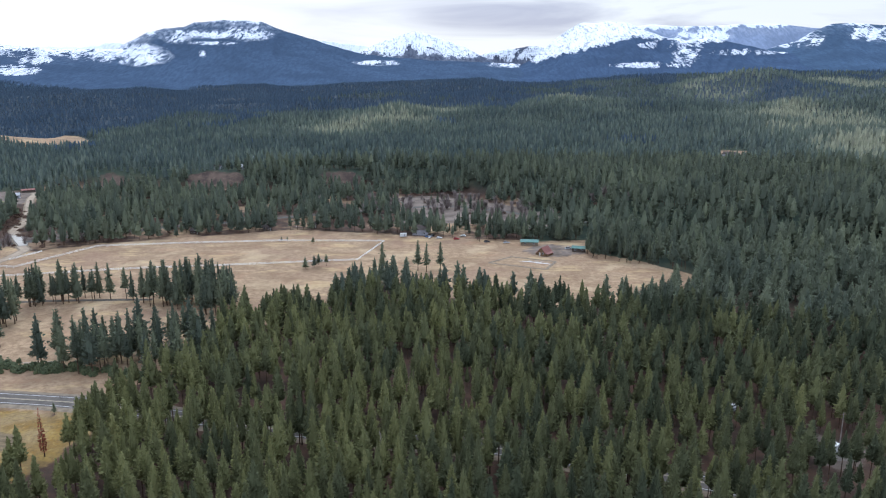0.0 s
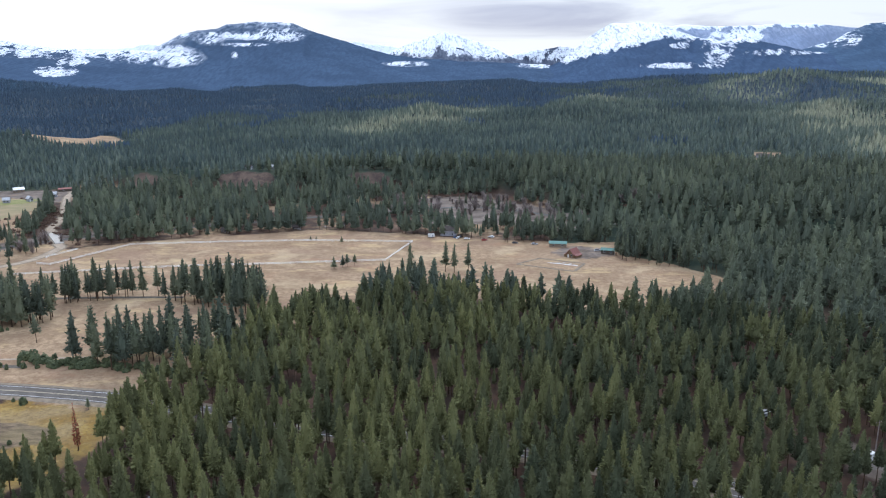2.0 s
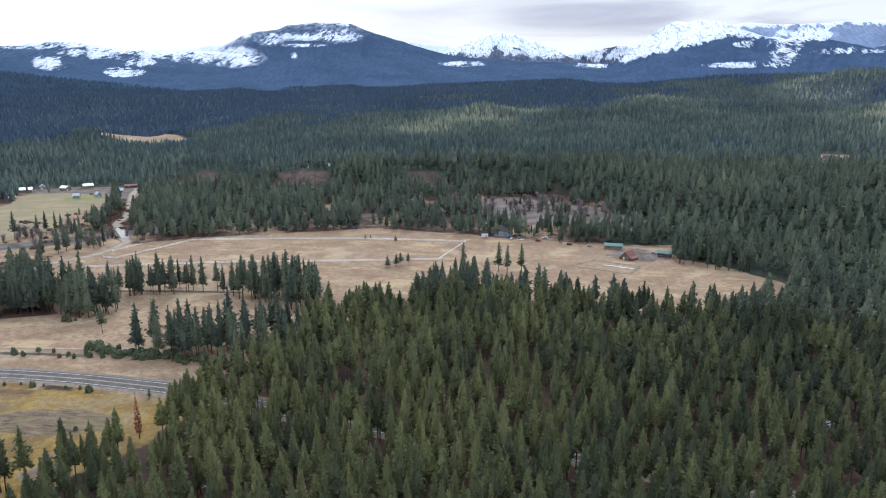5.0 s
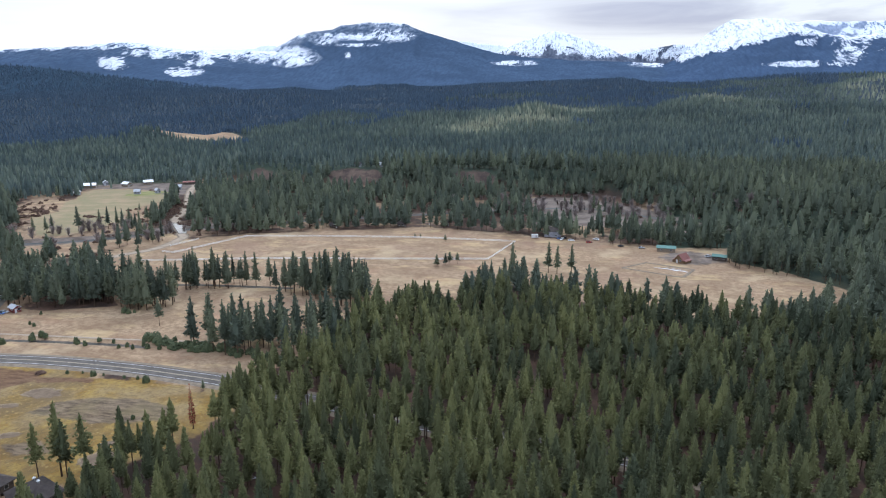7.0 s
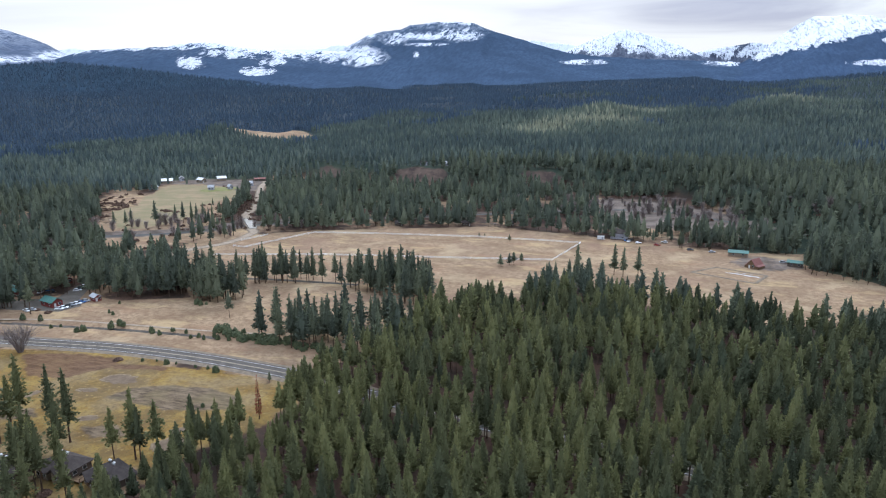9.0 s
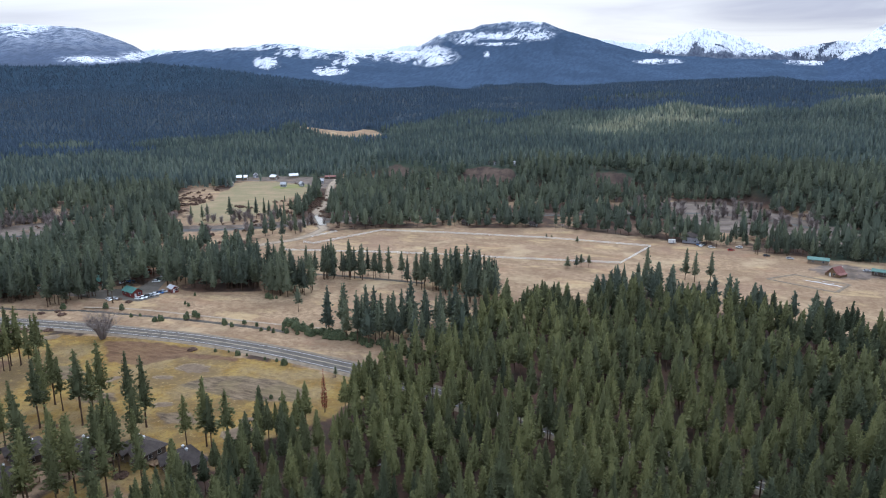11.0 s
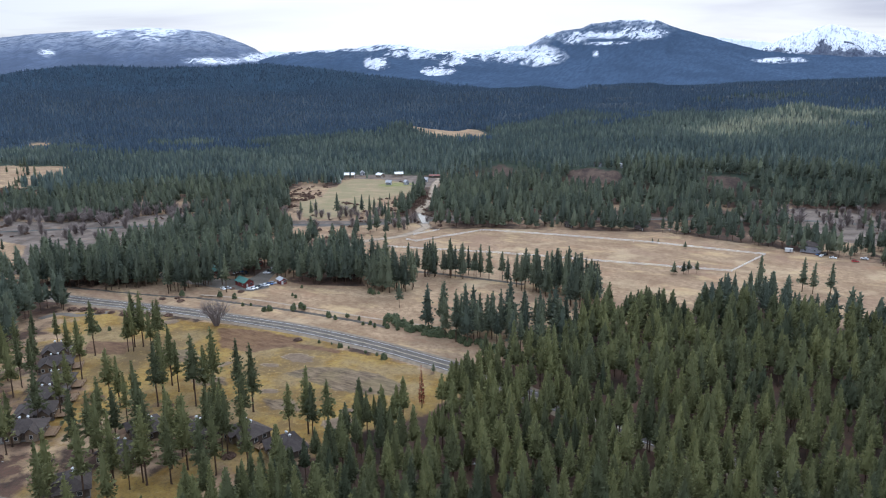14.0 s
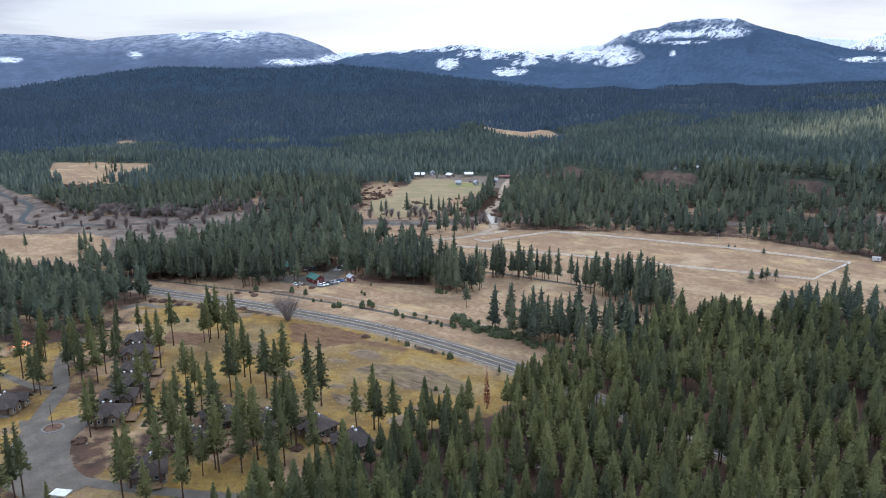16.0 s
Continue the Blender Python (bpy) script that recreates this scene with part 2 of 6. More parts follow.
    for key, colour in (("Red", dry), ("Green", gold), ("Blue", stones)):
        c = mix(nt, span(nt, calc(nt, "ADD", cover.outputs[key], wob), 0.3, 0.7), c, colour)
    meadow_green = mix(nt, span(nt, mid, 0.36, 0.62), (0.205, 0.158, 0.094), (0.170, 0.148, 0.082))
    meadow_green = mix(nt, span(nt, streak, 0.45, 0.65, 0, 0.6), meadow_green, (0.275, 0.198, 0.125))
    c = mix(nt, span(nt, calc(nt, "ADD", attr(nt, "pasture"), wob), 0.3, 0.7), c, meadow_green)
    ruts = noise_node(nt, 0.16, 7, 0.72, squeeze=(0.8, 2.4, 1))
    rough = mix(nt, span(nt, ruts, 0.38, 0.62), (0.050, 0.038, 0.030), (0.165, 0.122, 0.084))
    rough = mix(nt, span(nt, mid, 0.45, 0.65, 0, 0.5), rough, (0.125, 0.102, 0.060))
    c = mix(nt, span(nt, calc(nt, "ADD", attr(nt, "rough_grass"), wob), 0.3, 0.7, 0, 0.85), c, rough)
    russet = mix(nt, span(nt, ruts, 0.35, 0.65), (0.066, 0.036, 0.024), (0.138, 0.080, 0.050))
    c = mix(nt, span(nt, calc(nt, "ADD", attr(nt, "russet"), wob), 0.3, 0.7, 0, 0.85), c, russet)
    earth = mix(nt, span(nt, mid, 0.36, 0.62), (0.040, 0.029, 0.026), (0.090, 0.063, 0.050))
    earth = mix(nt, span(nt, noise_node(nt, 0.25, 5, 0.65), 0.5, 0.68, 0, 0.6), earth, (0.14, 0.10, 0.075))
    c = mix(nt, span(nt, calc(nt, "ADD", attr(nt, "bluff"), wob), 0.3, 0.7), c, earth)
    nt.links.new(c, b.inputs["Base Color"])
    bumped(nt, b, calc(nt, "ADD", fine, mid), 0.6, 0.35)
    return m


MAT["ground"] = ground_material()


def mountain_material(name, forest, frost=0.0, spread=0.5, rocky=0.5):
    """Fir slopes with distance haze painted blue into their colour; snow lies where the "snow" value of the slope is
    above zero, broken up by trees and rock.
    """
    m, nt, b = start(name, 1.0, 0.0)
    big = noise_node(nt, 0.006, 5, 0.6)
    mid = noise_node(nt, 0.018, 7, 0.72, squeeze=(1, 0.3, 0.75))
    fine = noise_node(nt, 0.085, 5, 0.75, squeeze=(1, 0.22, 0.5))
    rag = calc(nt, "ADD", calc(nt, "MULTIPLY", calc(nt, "SUBTRACT", mid, 0.5), 2.2), calc(nt, "MULTIPLY", calc(nt, "SUBTRACT", fine, 0.5), 2.6))
    cold = attr(nt, "snow")
    level = calc(nt, "ADD", calc(nt, "ADD", cold, calc(nt, "MULTIPLY", calc(nt, "MINIMUM", cold, 0.0), 2.4)), calc(nt, "MULTIPLY", rag, spread * 2.0))
    snow = span(nt, level, -0.05, 0.10)
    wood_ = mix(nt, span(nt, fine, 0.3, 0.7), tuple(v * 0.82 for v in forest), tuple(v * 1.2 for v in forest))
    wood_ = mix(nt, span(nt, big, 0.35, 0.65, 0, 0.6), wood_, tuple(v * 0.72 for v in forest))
    if frost:
        dust = calc(nt, "MULTIPLY", span(nt, calc(nt, "ADD", fine, calc(nt, "MULTIPLY", mid, 0.6)), 0.66, 0.95), span(nt, attr(nt, "snow"), -0.9 if frost < 0.46 else -0.75 if frost < 0.5 else -2.0, 0.1, 0, frost))
        wood_ = mix(nt, dust, wood_, (0.40, 0.43, 0.50))
    rock = mix(nt, span(nt, mid, 0.4, 0.6), (0.10, 0.11, 0.14), (0.20, 0.21, 0.25))
    white_ = mix(nt, span(nt, calc(nt, "ADD", fine, calc(nt, "MULTIPLY", mid, 0.5)), 0.74, 0.88, 0, rocky), (0.62, 0.65, 0.72), rock)
    nt.links.new(mix(nt, snow, wood_, white_), b.inputs["Base Color"])
    bumped(nt, b, calc(nt, "ADD", fine, calc(nt, "MULTIPLY", mid, 3.0)), 0.22, 6.0)
    return m


# ---- building helpers ----
def mesh_of(name, verts, tris, mats, slots=None, floats=(), smooth=False):
    """A mesh from arrays of corners and triangles (or quads)."""
    me = bpy.data.meshes.new(name)
    verts, tris = np.asarray(verts, np.float32), np.asarray(tris, np.int32)
    n, k = tris.shape
    me.vertices.add(len(verts))
    me.vertices.foreach_set("co", verts.ravel())
    me.loops.add(n * k)
    me.loops.foreach_set("vertex_index", tris.ravel())
    me.polygons.add(n)
    me.polygons.foreach_set("loop_start", np.arange(0, n * k, k, dtype=np.int32))
    if slots is not None:
        me.polygons.foreach_set("material_index", np.asarray(slots, np.int32))
    me.polygons.foreach_set("use_smooth", np.full(n, smooth))
    for key, values in floats:
        values = np.asarray(values, np.float32)
        if values.ndim == 1:
            a = me.attributes.new(key, "FLOAT", "POINT")
            a.data.foreach_set("value", values)
        else:
            a = me.attributes.new(key, "FLOAT_COLOR", "POINT")
            a.data.foreach_set("color", values.ravel())
    for mt in mats:
        me.materials.append(mt)
    me.update(calc_edges=True)
    return me


def part(name, bm, material, parent=None, label="", m=None):
    """Link a bmesh as one mesh object under a thing or a part."""
    me = bpy.data.meshes.new(name)
    bm.to_mesh(me)
    bm.free()
    me.materials.append(MAT[material])
    ob = new(name, me)
    ob.parent = parent
    if m is not None:
        ob.matrix_basis = m
    return tagged(ob, label)


def thing(name, m, label, category, group="", kind=""):
    ob = new(name)
    ob.empty_display_size = 0.5
    ob.matrix_basis = m
    return tagged(ob, label, category, group, kind)


def box(*dims, at=(0, 0, 0), bevel=0.0, bm=None):
    bm = bm or bmesh.new()
    got = bmesh.ops.create_cube(bm, size=1.0, matrix=Matrix.Translation(at) @ Matrix.Diagonal((*dims, 1)))
    if bevel:
        edges = {e for v in got["verts"] for e in v.link_edges}
        bmesh.ops.bevel(bm, geom=list(edges), offset=bevel, segments=1, affect="EDGES")
    return bm


def tube(r0, r1, h, sides=8, at=(0, 0, 0), bm=None):
    bm = bm or bmesh.new()
    bmesh.ops.create_cone(bm, cap_ends=True, segments=sides, radius1=r0, radius2=r1, depth=h, matrix=Matrix.Translation((at[0], at[1], at[2] + h / 2)))
    return bm


def prism(outline, depth, at=(0, 0, 0), bm=None):
    """An outline in x and z, pushed along y, centred."""
    bm = bm or bmesh.new()
    a = [bm.verts.new((x + at[0], at[1] - depth / 2, z + at[2])) for x, z in outline]
    c = [bm.verts.new((x + at[0], at[1] + depth / 2, z + at[2])) for x, z in outline]
    bm.faces.new(a)
    bm.faces.new(c[::-1])
    for i in range(len(a)):
        j = (i + 1) % len(a)
        bm.faces.new((a[j], a[i], c[i], c[j]))
    bmesh.ops.recalc_face_normals(bm, faces=bm.faces)
    return bm


def smooth(a, b, v):
    t = np.clip((v - a) / (b - a), 0, 1)
    return t * t * (3 - 2 * t)


def lattice(x, y, seed):
    h = (x.astype(np.int64) * 374761393 + y.astype(np.int64) * 668265263 + seed * 1442695041) & 0x7FFFFFFF
    h = ((h ^ (h >> 13)) * 1274126177) & 0x7FFFFFFF
    return ((h ^ (h >> 16)) & 0xFFFF) / 65535.0


def vnoise(x, y, seed=0):
    x, y = np.asarray(x, float), np.asarray(y, float)
    ix, iy = np.floor(x), np.floor(y)
    fx, fy = x - ix, y - iy
    fx, fy = fx * fx * (3 - 2 * fx), fy * fy * (3 - 2 * fy)
    a, b_ = lattice(ix, iy, seed), lattice(ix + 1, iy, seed)
    c, d = lattice(ix, iy + 1, seed), lattice(ix + 1, iy + 1, seed)
    return (a * (1 - fx) + b_ * fx) * (1 - fy) + (c * (1 - fx) + d * fx) * fy


def fbm(x, y, octaves=4, seed=0, ridged=False):
    total, amp, out = 0.0, 1.0, 0.0
    for o in range(octaves):
        n = vnoise(x * 2 ** o + 17.3 * o, y * 2 ** o - 9.1 * o, seed + o)
        out = out + amp * (1 - np.abs(2 * n - 1) if ridged else n)
        total += amp
        amp *= 0.5
    return out / total


# ---- the lie of the land: azimuth (degrees to the left), distance, height, spread ----
HILLS = ((30.5, 1430, 17, 4.5, 80), (-22.8, 1900, 62, 6, 210), (-30, 1550, 51, 6, 180), (-9.2, 1480, 36, 4.5, 150), (4, 1400, 30, 5, 150), (-15.5, 2550, 49, 6, 200), (-3, 1950, 35, 5, 190),
         (-14, 1750, 30, 3.5, 150), (-26, 2500, 46, 7, 220), (12, 2050, 35, 6, 190), (21, 1650, 22, 6, 170), (28, 2300, 30, 7, 200), (42, 2250, 30, 8, 200), (55, 2300, 32, 7, 220), (1, 2650, 35, 8, 180))


BENCH_AZ = (-40, -30, -22, -15, -8, 0, 6, 12, 18, 23, 31, 40, 52, 66)
BENCH_R = (2600, 2560, 2500, 2450, 2350, 2200, 2050, 1850, 1680, 1560, 1480, 1420, 1380, 1350)
BENCH_Z = (108, 108, 102, 92, 84, 70, 54, 34, 24, 18, 12, 6, 4, 4)


def land(x, y):
    """Height of the ground: a flat valley floor, a river terrace, a wooded bench that rises to its brow, and the lower mountain slopes behind."""
    x, y = np.asarray(x, float), np.asarray(y, float)
    r, az = np.hypot(x, y), np.degrees(np.arctan2(-x, y))
    edge = np.interp(az, (-40, -15, -8, 0, 12, 18, 24, 31), (520, 560, 640, 750, 765, 785, 840, 880))
    east = 1 - smooth(26, 31, az)
    brow, top = np.interp(az, BENCH_AZ, BENCH_R), np.interp(az, BENCH_AZ, BENCH_Z)
    z = 18 * smooth(edge, edge + 45, r) * east
    z = z + (top - 18 * east) * np.clip((r - edge - 60) / (brow - edge - 60), 0, 1) ** 1.15
    z = z + (74 - top) * smooth(0, 1, np.clip((r - brow) / (3050 - brow), 0, 1)) - 15 * np.exp(-((r - brow - 150) / 110) ** 2)
    for a, d, h, wa, wd in HILLS:
        z = z + 0.65 * h * np.exp(-((az - a) / wa) ** 2 - ((r - d) / wd) ** 2)
    z = z + smooth(900, 1500, r) * (5 * np.sin(x / 97 + 1.3) * np.cos(y / 131) + 4 * np.sin((x + y) / 61) * np.sin(y / 83 + 0.5))
    z = z + smooth(1000, 1700, r) * (1 - smooth(2900, 3200, r)) * 34 * (fbm(az / 7 + 3, r / 420, 3, 91, True) - 0.62)
    return z * (1 - smooth(62, 85, np.abs(az - 17)))


# sunlit patches on the far woods, painted into the tree tints
SUN_PATCHES = ((8.5, 1250, 3.6, 100), (4.0, 1330, 3.4, 110), (0.5, 1500, 2.6, 110), (-9.5, 1560, 3.5, 130), (-20, 1750, 4.0, 190), (-26, 1300, 5.0, 230), (-30, 1000, 4.5, 160), (-28, 2100, 7.0, 200))


def sun_patch_share(x, y):
    """How much painted sunlight a tree's tint carries, 0 to 1."""
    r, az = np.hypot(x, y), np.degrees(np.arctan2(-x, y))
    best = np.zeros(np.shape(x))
    for a, d, wa, wd in SUN_PATCHES:
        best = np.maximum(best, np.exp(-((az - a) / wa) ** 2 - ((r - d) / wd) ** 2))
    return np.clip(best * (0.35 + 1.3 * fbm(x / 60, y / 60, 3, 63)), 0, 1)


def ground_at(x, y):
    return float(land(x, y))


def inside(poly, x, y):
    """Metres inside a closed outline (negative outside)."""
    x, y = np.asarray(x, float), np.asarray(y, float)
    odd, best = np.zeros(x.shape, bool), np.full(x.shape, 1e9)
    for (ax, ay), (bx, by) in zip(poly, poly[1:] + poly[:1]):
        dx, dy = bx - ax, by - ay
        t = np.clip(((x - ax) * dx + (y - ay) * dy) / (dx * dx + dy * dy + 1e-9), 0, 1)
        best = np.minimum(best, np.hypot(x - ax - t * dx, y - ay - t * dy))
        cross = (ay > y) != (by > y)
        odd ^= cross & (x < (bx - ax) * (y - ay) / (by - ay + 1e-12) + ax)
    return np.where(odd, best, -best)


def curve(points, step=4.0):
    """A smooth line through the points, as an array of x, y."""
    p = [Vector(q) for q in points]
    p = [2 * p[0] - p[1]] + p + [2 * p[-1] - p[-2]]
    out = []
    for i in range(1, len(p) - 2):
        n = max(1, int((p[i + 1] - p[i]).length / step))
        for k in range(n):
            t = k / n
            out.append(0.5 * ((2 * p[i]) + (p[i + 1] - p[i - 1]) * t + (2 * p[i - 1] - 5 * p[i] + 4 * p[i + 1] - p[i + 2]) * t * t + (3 * p[i] - p[i - 1] - 3 * p[i + 1] + p[i + 2]) * t ** 3))
    out.append(p[-2])
    return np.array([tuple(v) for v in out])


def near_line(line, x, y):
    best = np.full(np.shape(x), 1e9)
    for (ax, ay), (bx, by) in zip(line[:-1], line[1:]):
        dx, dy = bx - ax, by - ay
        t = np.clip(((x - ax) * dx + (y - ay) * dy) / (dx * dx + dy * dy + 1e-9), 0, 1)
        best = np.minimum(best, np.hypot(x - ax - t * dx, y - ay - t * dy))
    return best


def strip(name, line, profile, mats, slots, label, category, kind="structure"):
    """Sweep a cross-section of (offset, height) along a line laid on the land."""
    d = np.gradient(line, axis=0)
    d /= np.linalg.norm(d, axis=1)[:, None]
    side = np.stack([d[:, 1], -d[:, 0]], 1)
    z = land(line[:, 0], line[:, 1])
    rows = [np.column_stack([line + side * o, z + h]) for o, h in profile]
    k, n = len(profile), len(line)
    verts = np.stack(rows, 1).reshape(-1, 3)
    quads, slot = [], []
    for i in range(n - 1):
        for j in range(k - 1):
            a = i * k + j
            quads.append((a, a + 1, a + k + 1, a + k))
            slot.append(slots[j])
    return tagged(new(name, mesh_of(name, verts, quads, [MAT[q] for q in mats], slot)), label, category, kind=kind)


# ---- plan of the valley, metres from the drone ----
LODGE_GROUND = [(-148, 110), (-146, 140), (-137, 167), (-139, 188), (-124, 205), (-120, 237), (-120, 244), (-141, 247), (-184, 250), (-222, 251), (-267, 246), (-304, 240),
                (-335, 231), (-355, 205), (-331, 183), (-325, 168), (-337, 150), (-368, 139), (-300, 60), (-150, 60)]
LAWN = [(-300, 184), (-333, 203), (-326, 225), (-264, 243), (-152, 243), (-131, 229), (-126, 204), (-145, 170), (-176, 168), (-209, 170), (-236, 159), (-266, 167)]
MEADOW = [(-409, 233), (-348, 268), (-377, 289), (-300, 320), (-275, 316), (-240, 331), (-262, 352), (-300, 404), (-321, 427), (-325, 474), (-319, 507), (-286, 488), (-257, 512), (-189, 539),
          (-120, 562), (-55, 548), (-12, 534), (29, 529), (67, 521), (102, 526), (98, 485), (122, 467), (138, 444), (149, 430), (138, 395), (105, 376), (73, 362), (50, 366), (22, 376),
          (-7, 385), (-31, 410), (-47, 407), (-71, 359), (-90, 336), (-104, 326), (-103, 288), (-114, 276), (-128, 258), (-123, 245), (-165, 254), (-248, 257), (-313, 248), (-357, 236)]
RIVER_FLAT = [(-864, 339), (-781, 369), (-692, 346), (-645, 342), (-584, 365), (-552, 401), (-528, 445), (-488, 432), (-470, 405), (-455, 365), (-440, 326), (-448, 300), (-470, 272), (-445, 252), (-466, 239), (-508, 213), (-526, 200), (-800, 180)]
WEST_FIELD = [(-470, 262), (-466, 239), (-508, 213), (-526, 200), (-640, 230), (-560, 300), (-520, 300)]
FARM_FIELD = [(-497, 638), (-516, 668), (-530, 700), (-485, 712), (-455, 706), (-408, 668), (-395, 640), (-375, 600), (-360, 560), (-345, 530), (-325, 500), (-350, 490), (-389, 478), (-409, 473), (-450, 505), (-480, 541), (-530, 590), (-545, 640)]
PASTURE = [(-497, 638), (-516, 668), (-522, 700), (-485, 708), (-455, 702), (-408, 666), (-406, 647), (-408, 620), (-408, 589), (-385, 544), (-383, 514), (-392, 484), (-412, 480), (-468, 541), (-468, 575), (-498, 623)]
FARM_YARD = [(-560, 695), (-543, 735), (-490, 755), (-443, 764), (-425, 762), (-410, 718), (-408, 675), (-429, 669), (-461, 706), (-490, 713)]
FAR_FIELDS = [[(-1086, 547), (-1052, 591), (-1013, 600), (-969, 612), (-925, 614), (-884, 581), (-825, 491), (-798, 455), (-850, 438), (-945, 468)], [(-1359, 614), (-1355, 653), (-1327, 700), (-1283, 684), (-1269, 639), (-1310, 598)],
              [(-1372, 810), (-1334, 822), (-1302, 838), (-1270, 812), (-1308, 794)], [(-840, 1290), (-805, 1340), (-690, 1325), (-560, 1200), (-555, 1105), (-690, 1165), (-775, 1215)]]
ROUGH_PATCHES = [[(-195, 210), (-191, 220), (-178, 227), (-158, 228), (-145, 224), (-142, 215), (-150, 211), (-165, 207), (-180, 209)], [(-186, 188), (-175, 193), (-166, 187), (-177, 182)], [(-262, 205), (-250, 212), (-238, 206), (-244, 196), (-258, 196)], [(-228, 190), (-214, 196), (-206, 190), (-218, 184)]]
RUSSET_PATCHES = [[(-262, 238), (-239, 245), (-214, 244), (-214, 235), (-224, 221), (-240, 219)], [(-214, 240), (-190, 243), (-190, 239), (-212, 235)], [(-300, 196), (-280, 205), (-272, 192), (-290, 184)]]
FARM_FRONT = [(-450, 505), (-392, 430), (-340, 418), (-325, 480), (-345, 530), (-389, 482), (-409, 476)]
HEATH = [(-849, 422), (-833, 453), (-774, 480), (-713, 435), (-743, 402), (-780, 392)]
BLUFFS = [[(-283, 780), (-268, 787), (-228, 787), (-217, 772), (-214, 762), (-261, 758), (-278, 764)], [(-142, 789), (-116, 795), (-101, 787), (-84, 778), (-106, 769), (-134, 770)], [(-381, 786), (-373, 795), (-359, 794), (-349, 787), (-349, 777), (-378, 771)]]
BLUFF_FOOT = [[(x * 0.965, y * 0.965) for x, y in p] for p in BLUFFS]
PINE_GAP = [(-131, 214), (-124, 214), (-111, 184), (-121, 180)]
GRAVEL_BARS = [[(-56, 716), (-17, 730), (26, 703), (60, 669), (100, 611), (87, 582), (67, 596), (28, 604), (-14, 624), (-36, 662)]]
WASH = [(-45, 590), (-36, 662), (-14, 628), (28, 608), (67, 600), (90, 584), (60, 558), (45, 588), (5, 588)]
HOME_CLEARING = [(330, 898), (361, 872), (317, 792), (299, 801)]
EAST_LOT = [(115, 220), (119, 227), (126, 225), (135, 215), (129, 206), (121, 202), (115, 208)]
HIGHWAY = curve([(-620, 195), (-500, 215), (-400, 228), (-350, 236), (-309, 245), (-271, 250.5), (-226, 255), (-187, 254.5), (-157, 251.5), (-131, 247.5), (-100, 239), (-61, 229), (-29, 223), (9, 217), (40, 208), (66, 199), (110, 180), (170, 148)])
FARM_LANE = curve([(-335, 372), (-317, 407), (-309, 434), (-298, 452), (-295, 470), (-297, 494), (-303, 502), (-333, 545), (-344, 563), (-353, 591), (-368, 624), (-393, 670), (-417, 717), (-428, 747), (-434, 752)])
TERRACE_LANE = curve([(-426, 742), (-414, 750), (-400, 760), (-375, 770), (-352, 776), (-327, 776), (-300, 764), (-271, 755), (-241, 756), (-214, 759)])
BELT_LANE = curve([(-290, 360), (-226, 374), (-188, 377), (-161, 378)])
DITCH = curve([(-420, 244), (-339, 261), (-310, 270), (-279, 274), (-245, 278), (-209, 280), (-190, 280)])
DITCH_PATH = curve([(-312, 273), (-284, 280), (-249, 283), (-212, 285), (-190, 287), (-165, 290)])
LODGE_DRIVE = curve([(-325, 168), (-316, 156), (-299, 143), (-277, 131), (-264, 119), (-250, 106), (-240, 98), (-222, 92)], 2)
SIDE_DRIVE = curve([(-279, 130), (-289, 126), (-309, 125), (-330, 121)], 2)
LOWER_DRIVE = curve([(-222, 97), (-205, 99), (-178, 110), (-150, 124)], 2)
LOOP_DRIVE = curve([(-330, 228), (-339, 217), (-350, 214), (-352, 204)], 2)
RIVER = curve([(-1000, 400), (-830, 362), (-740, 345), (-660, 300), (-610, 312), (-560, 352), (-500, 400), (-440, 440), (-378, 468), (-345, 492), (-318, 522), (-260, 560), (-180, 600), (-100, 640), (-40, 668), (10, 672), (60, 640), (100, 606), (118, 596)], 8)
CLEARINGS = [FARM_YARD, *BLUFF_FOOT, PINE_GAP, LODGE_GROUND, MEADOW, RIVER_FLAT, FARM_FIELD, HEATH, *FAR_FIELDS, *BLUFFS, *GRAVEL_BARS, WASH, FARM_FRONT, HOME_CLEARING, EAST_LOT]


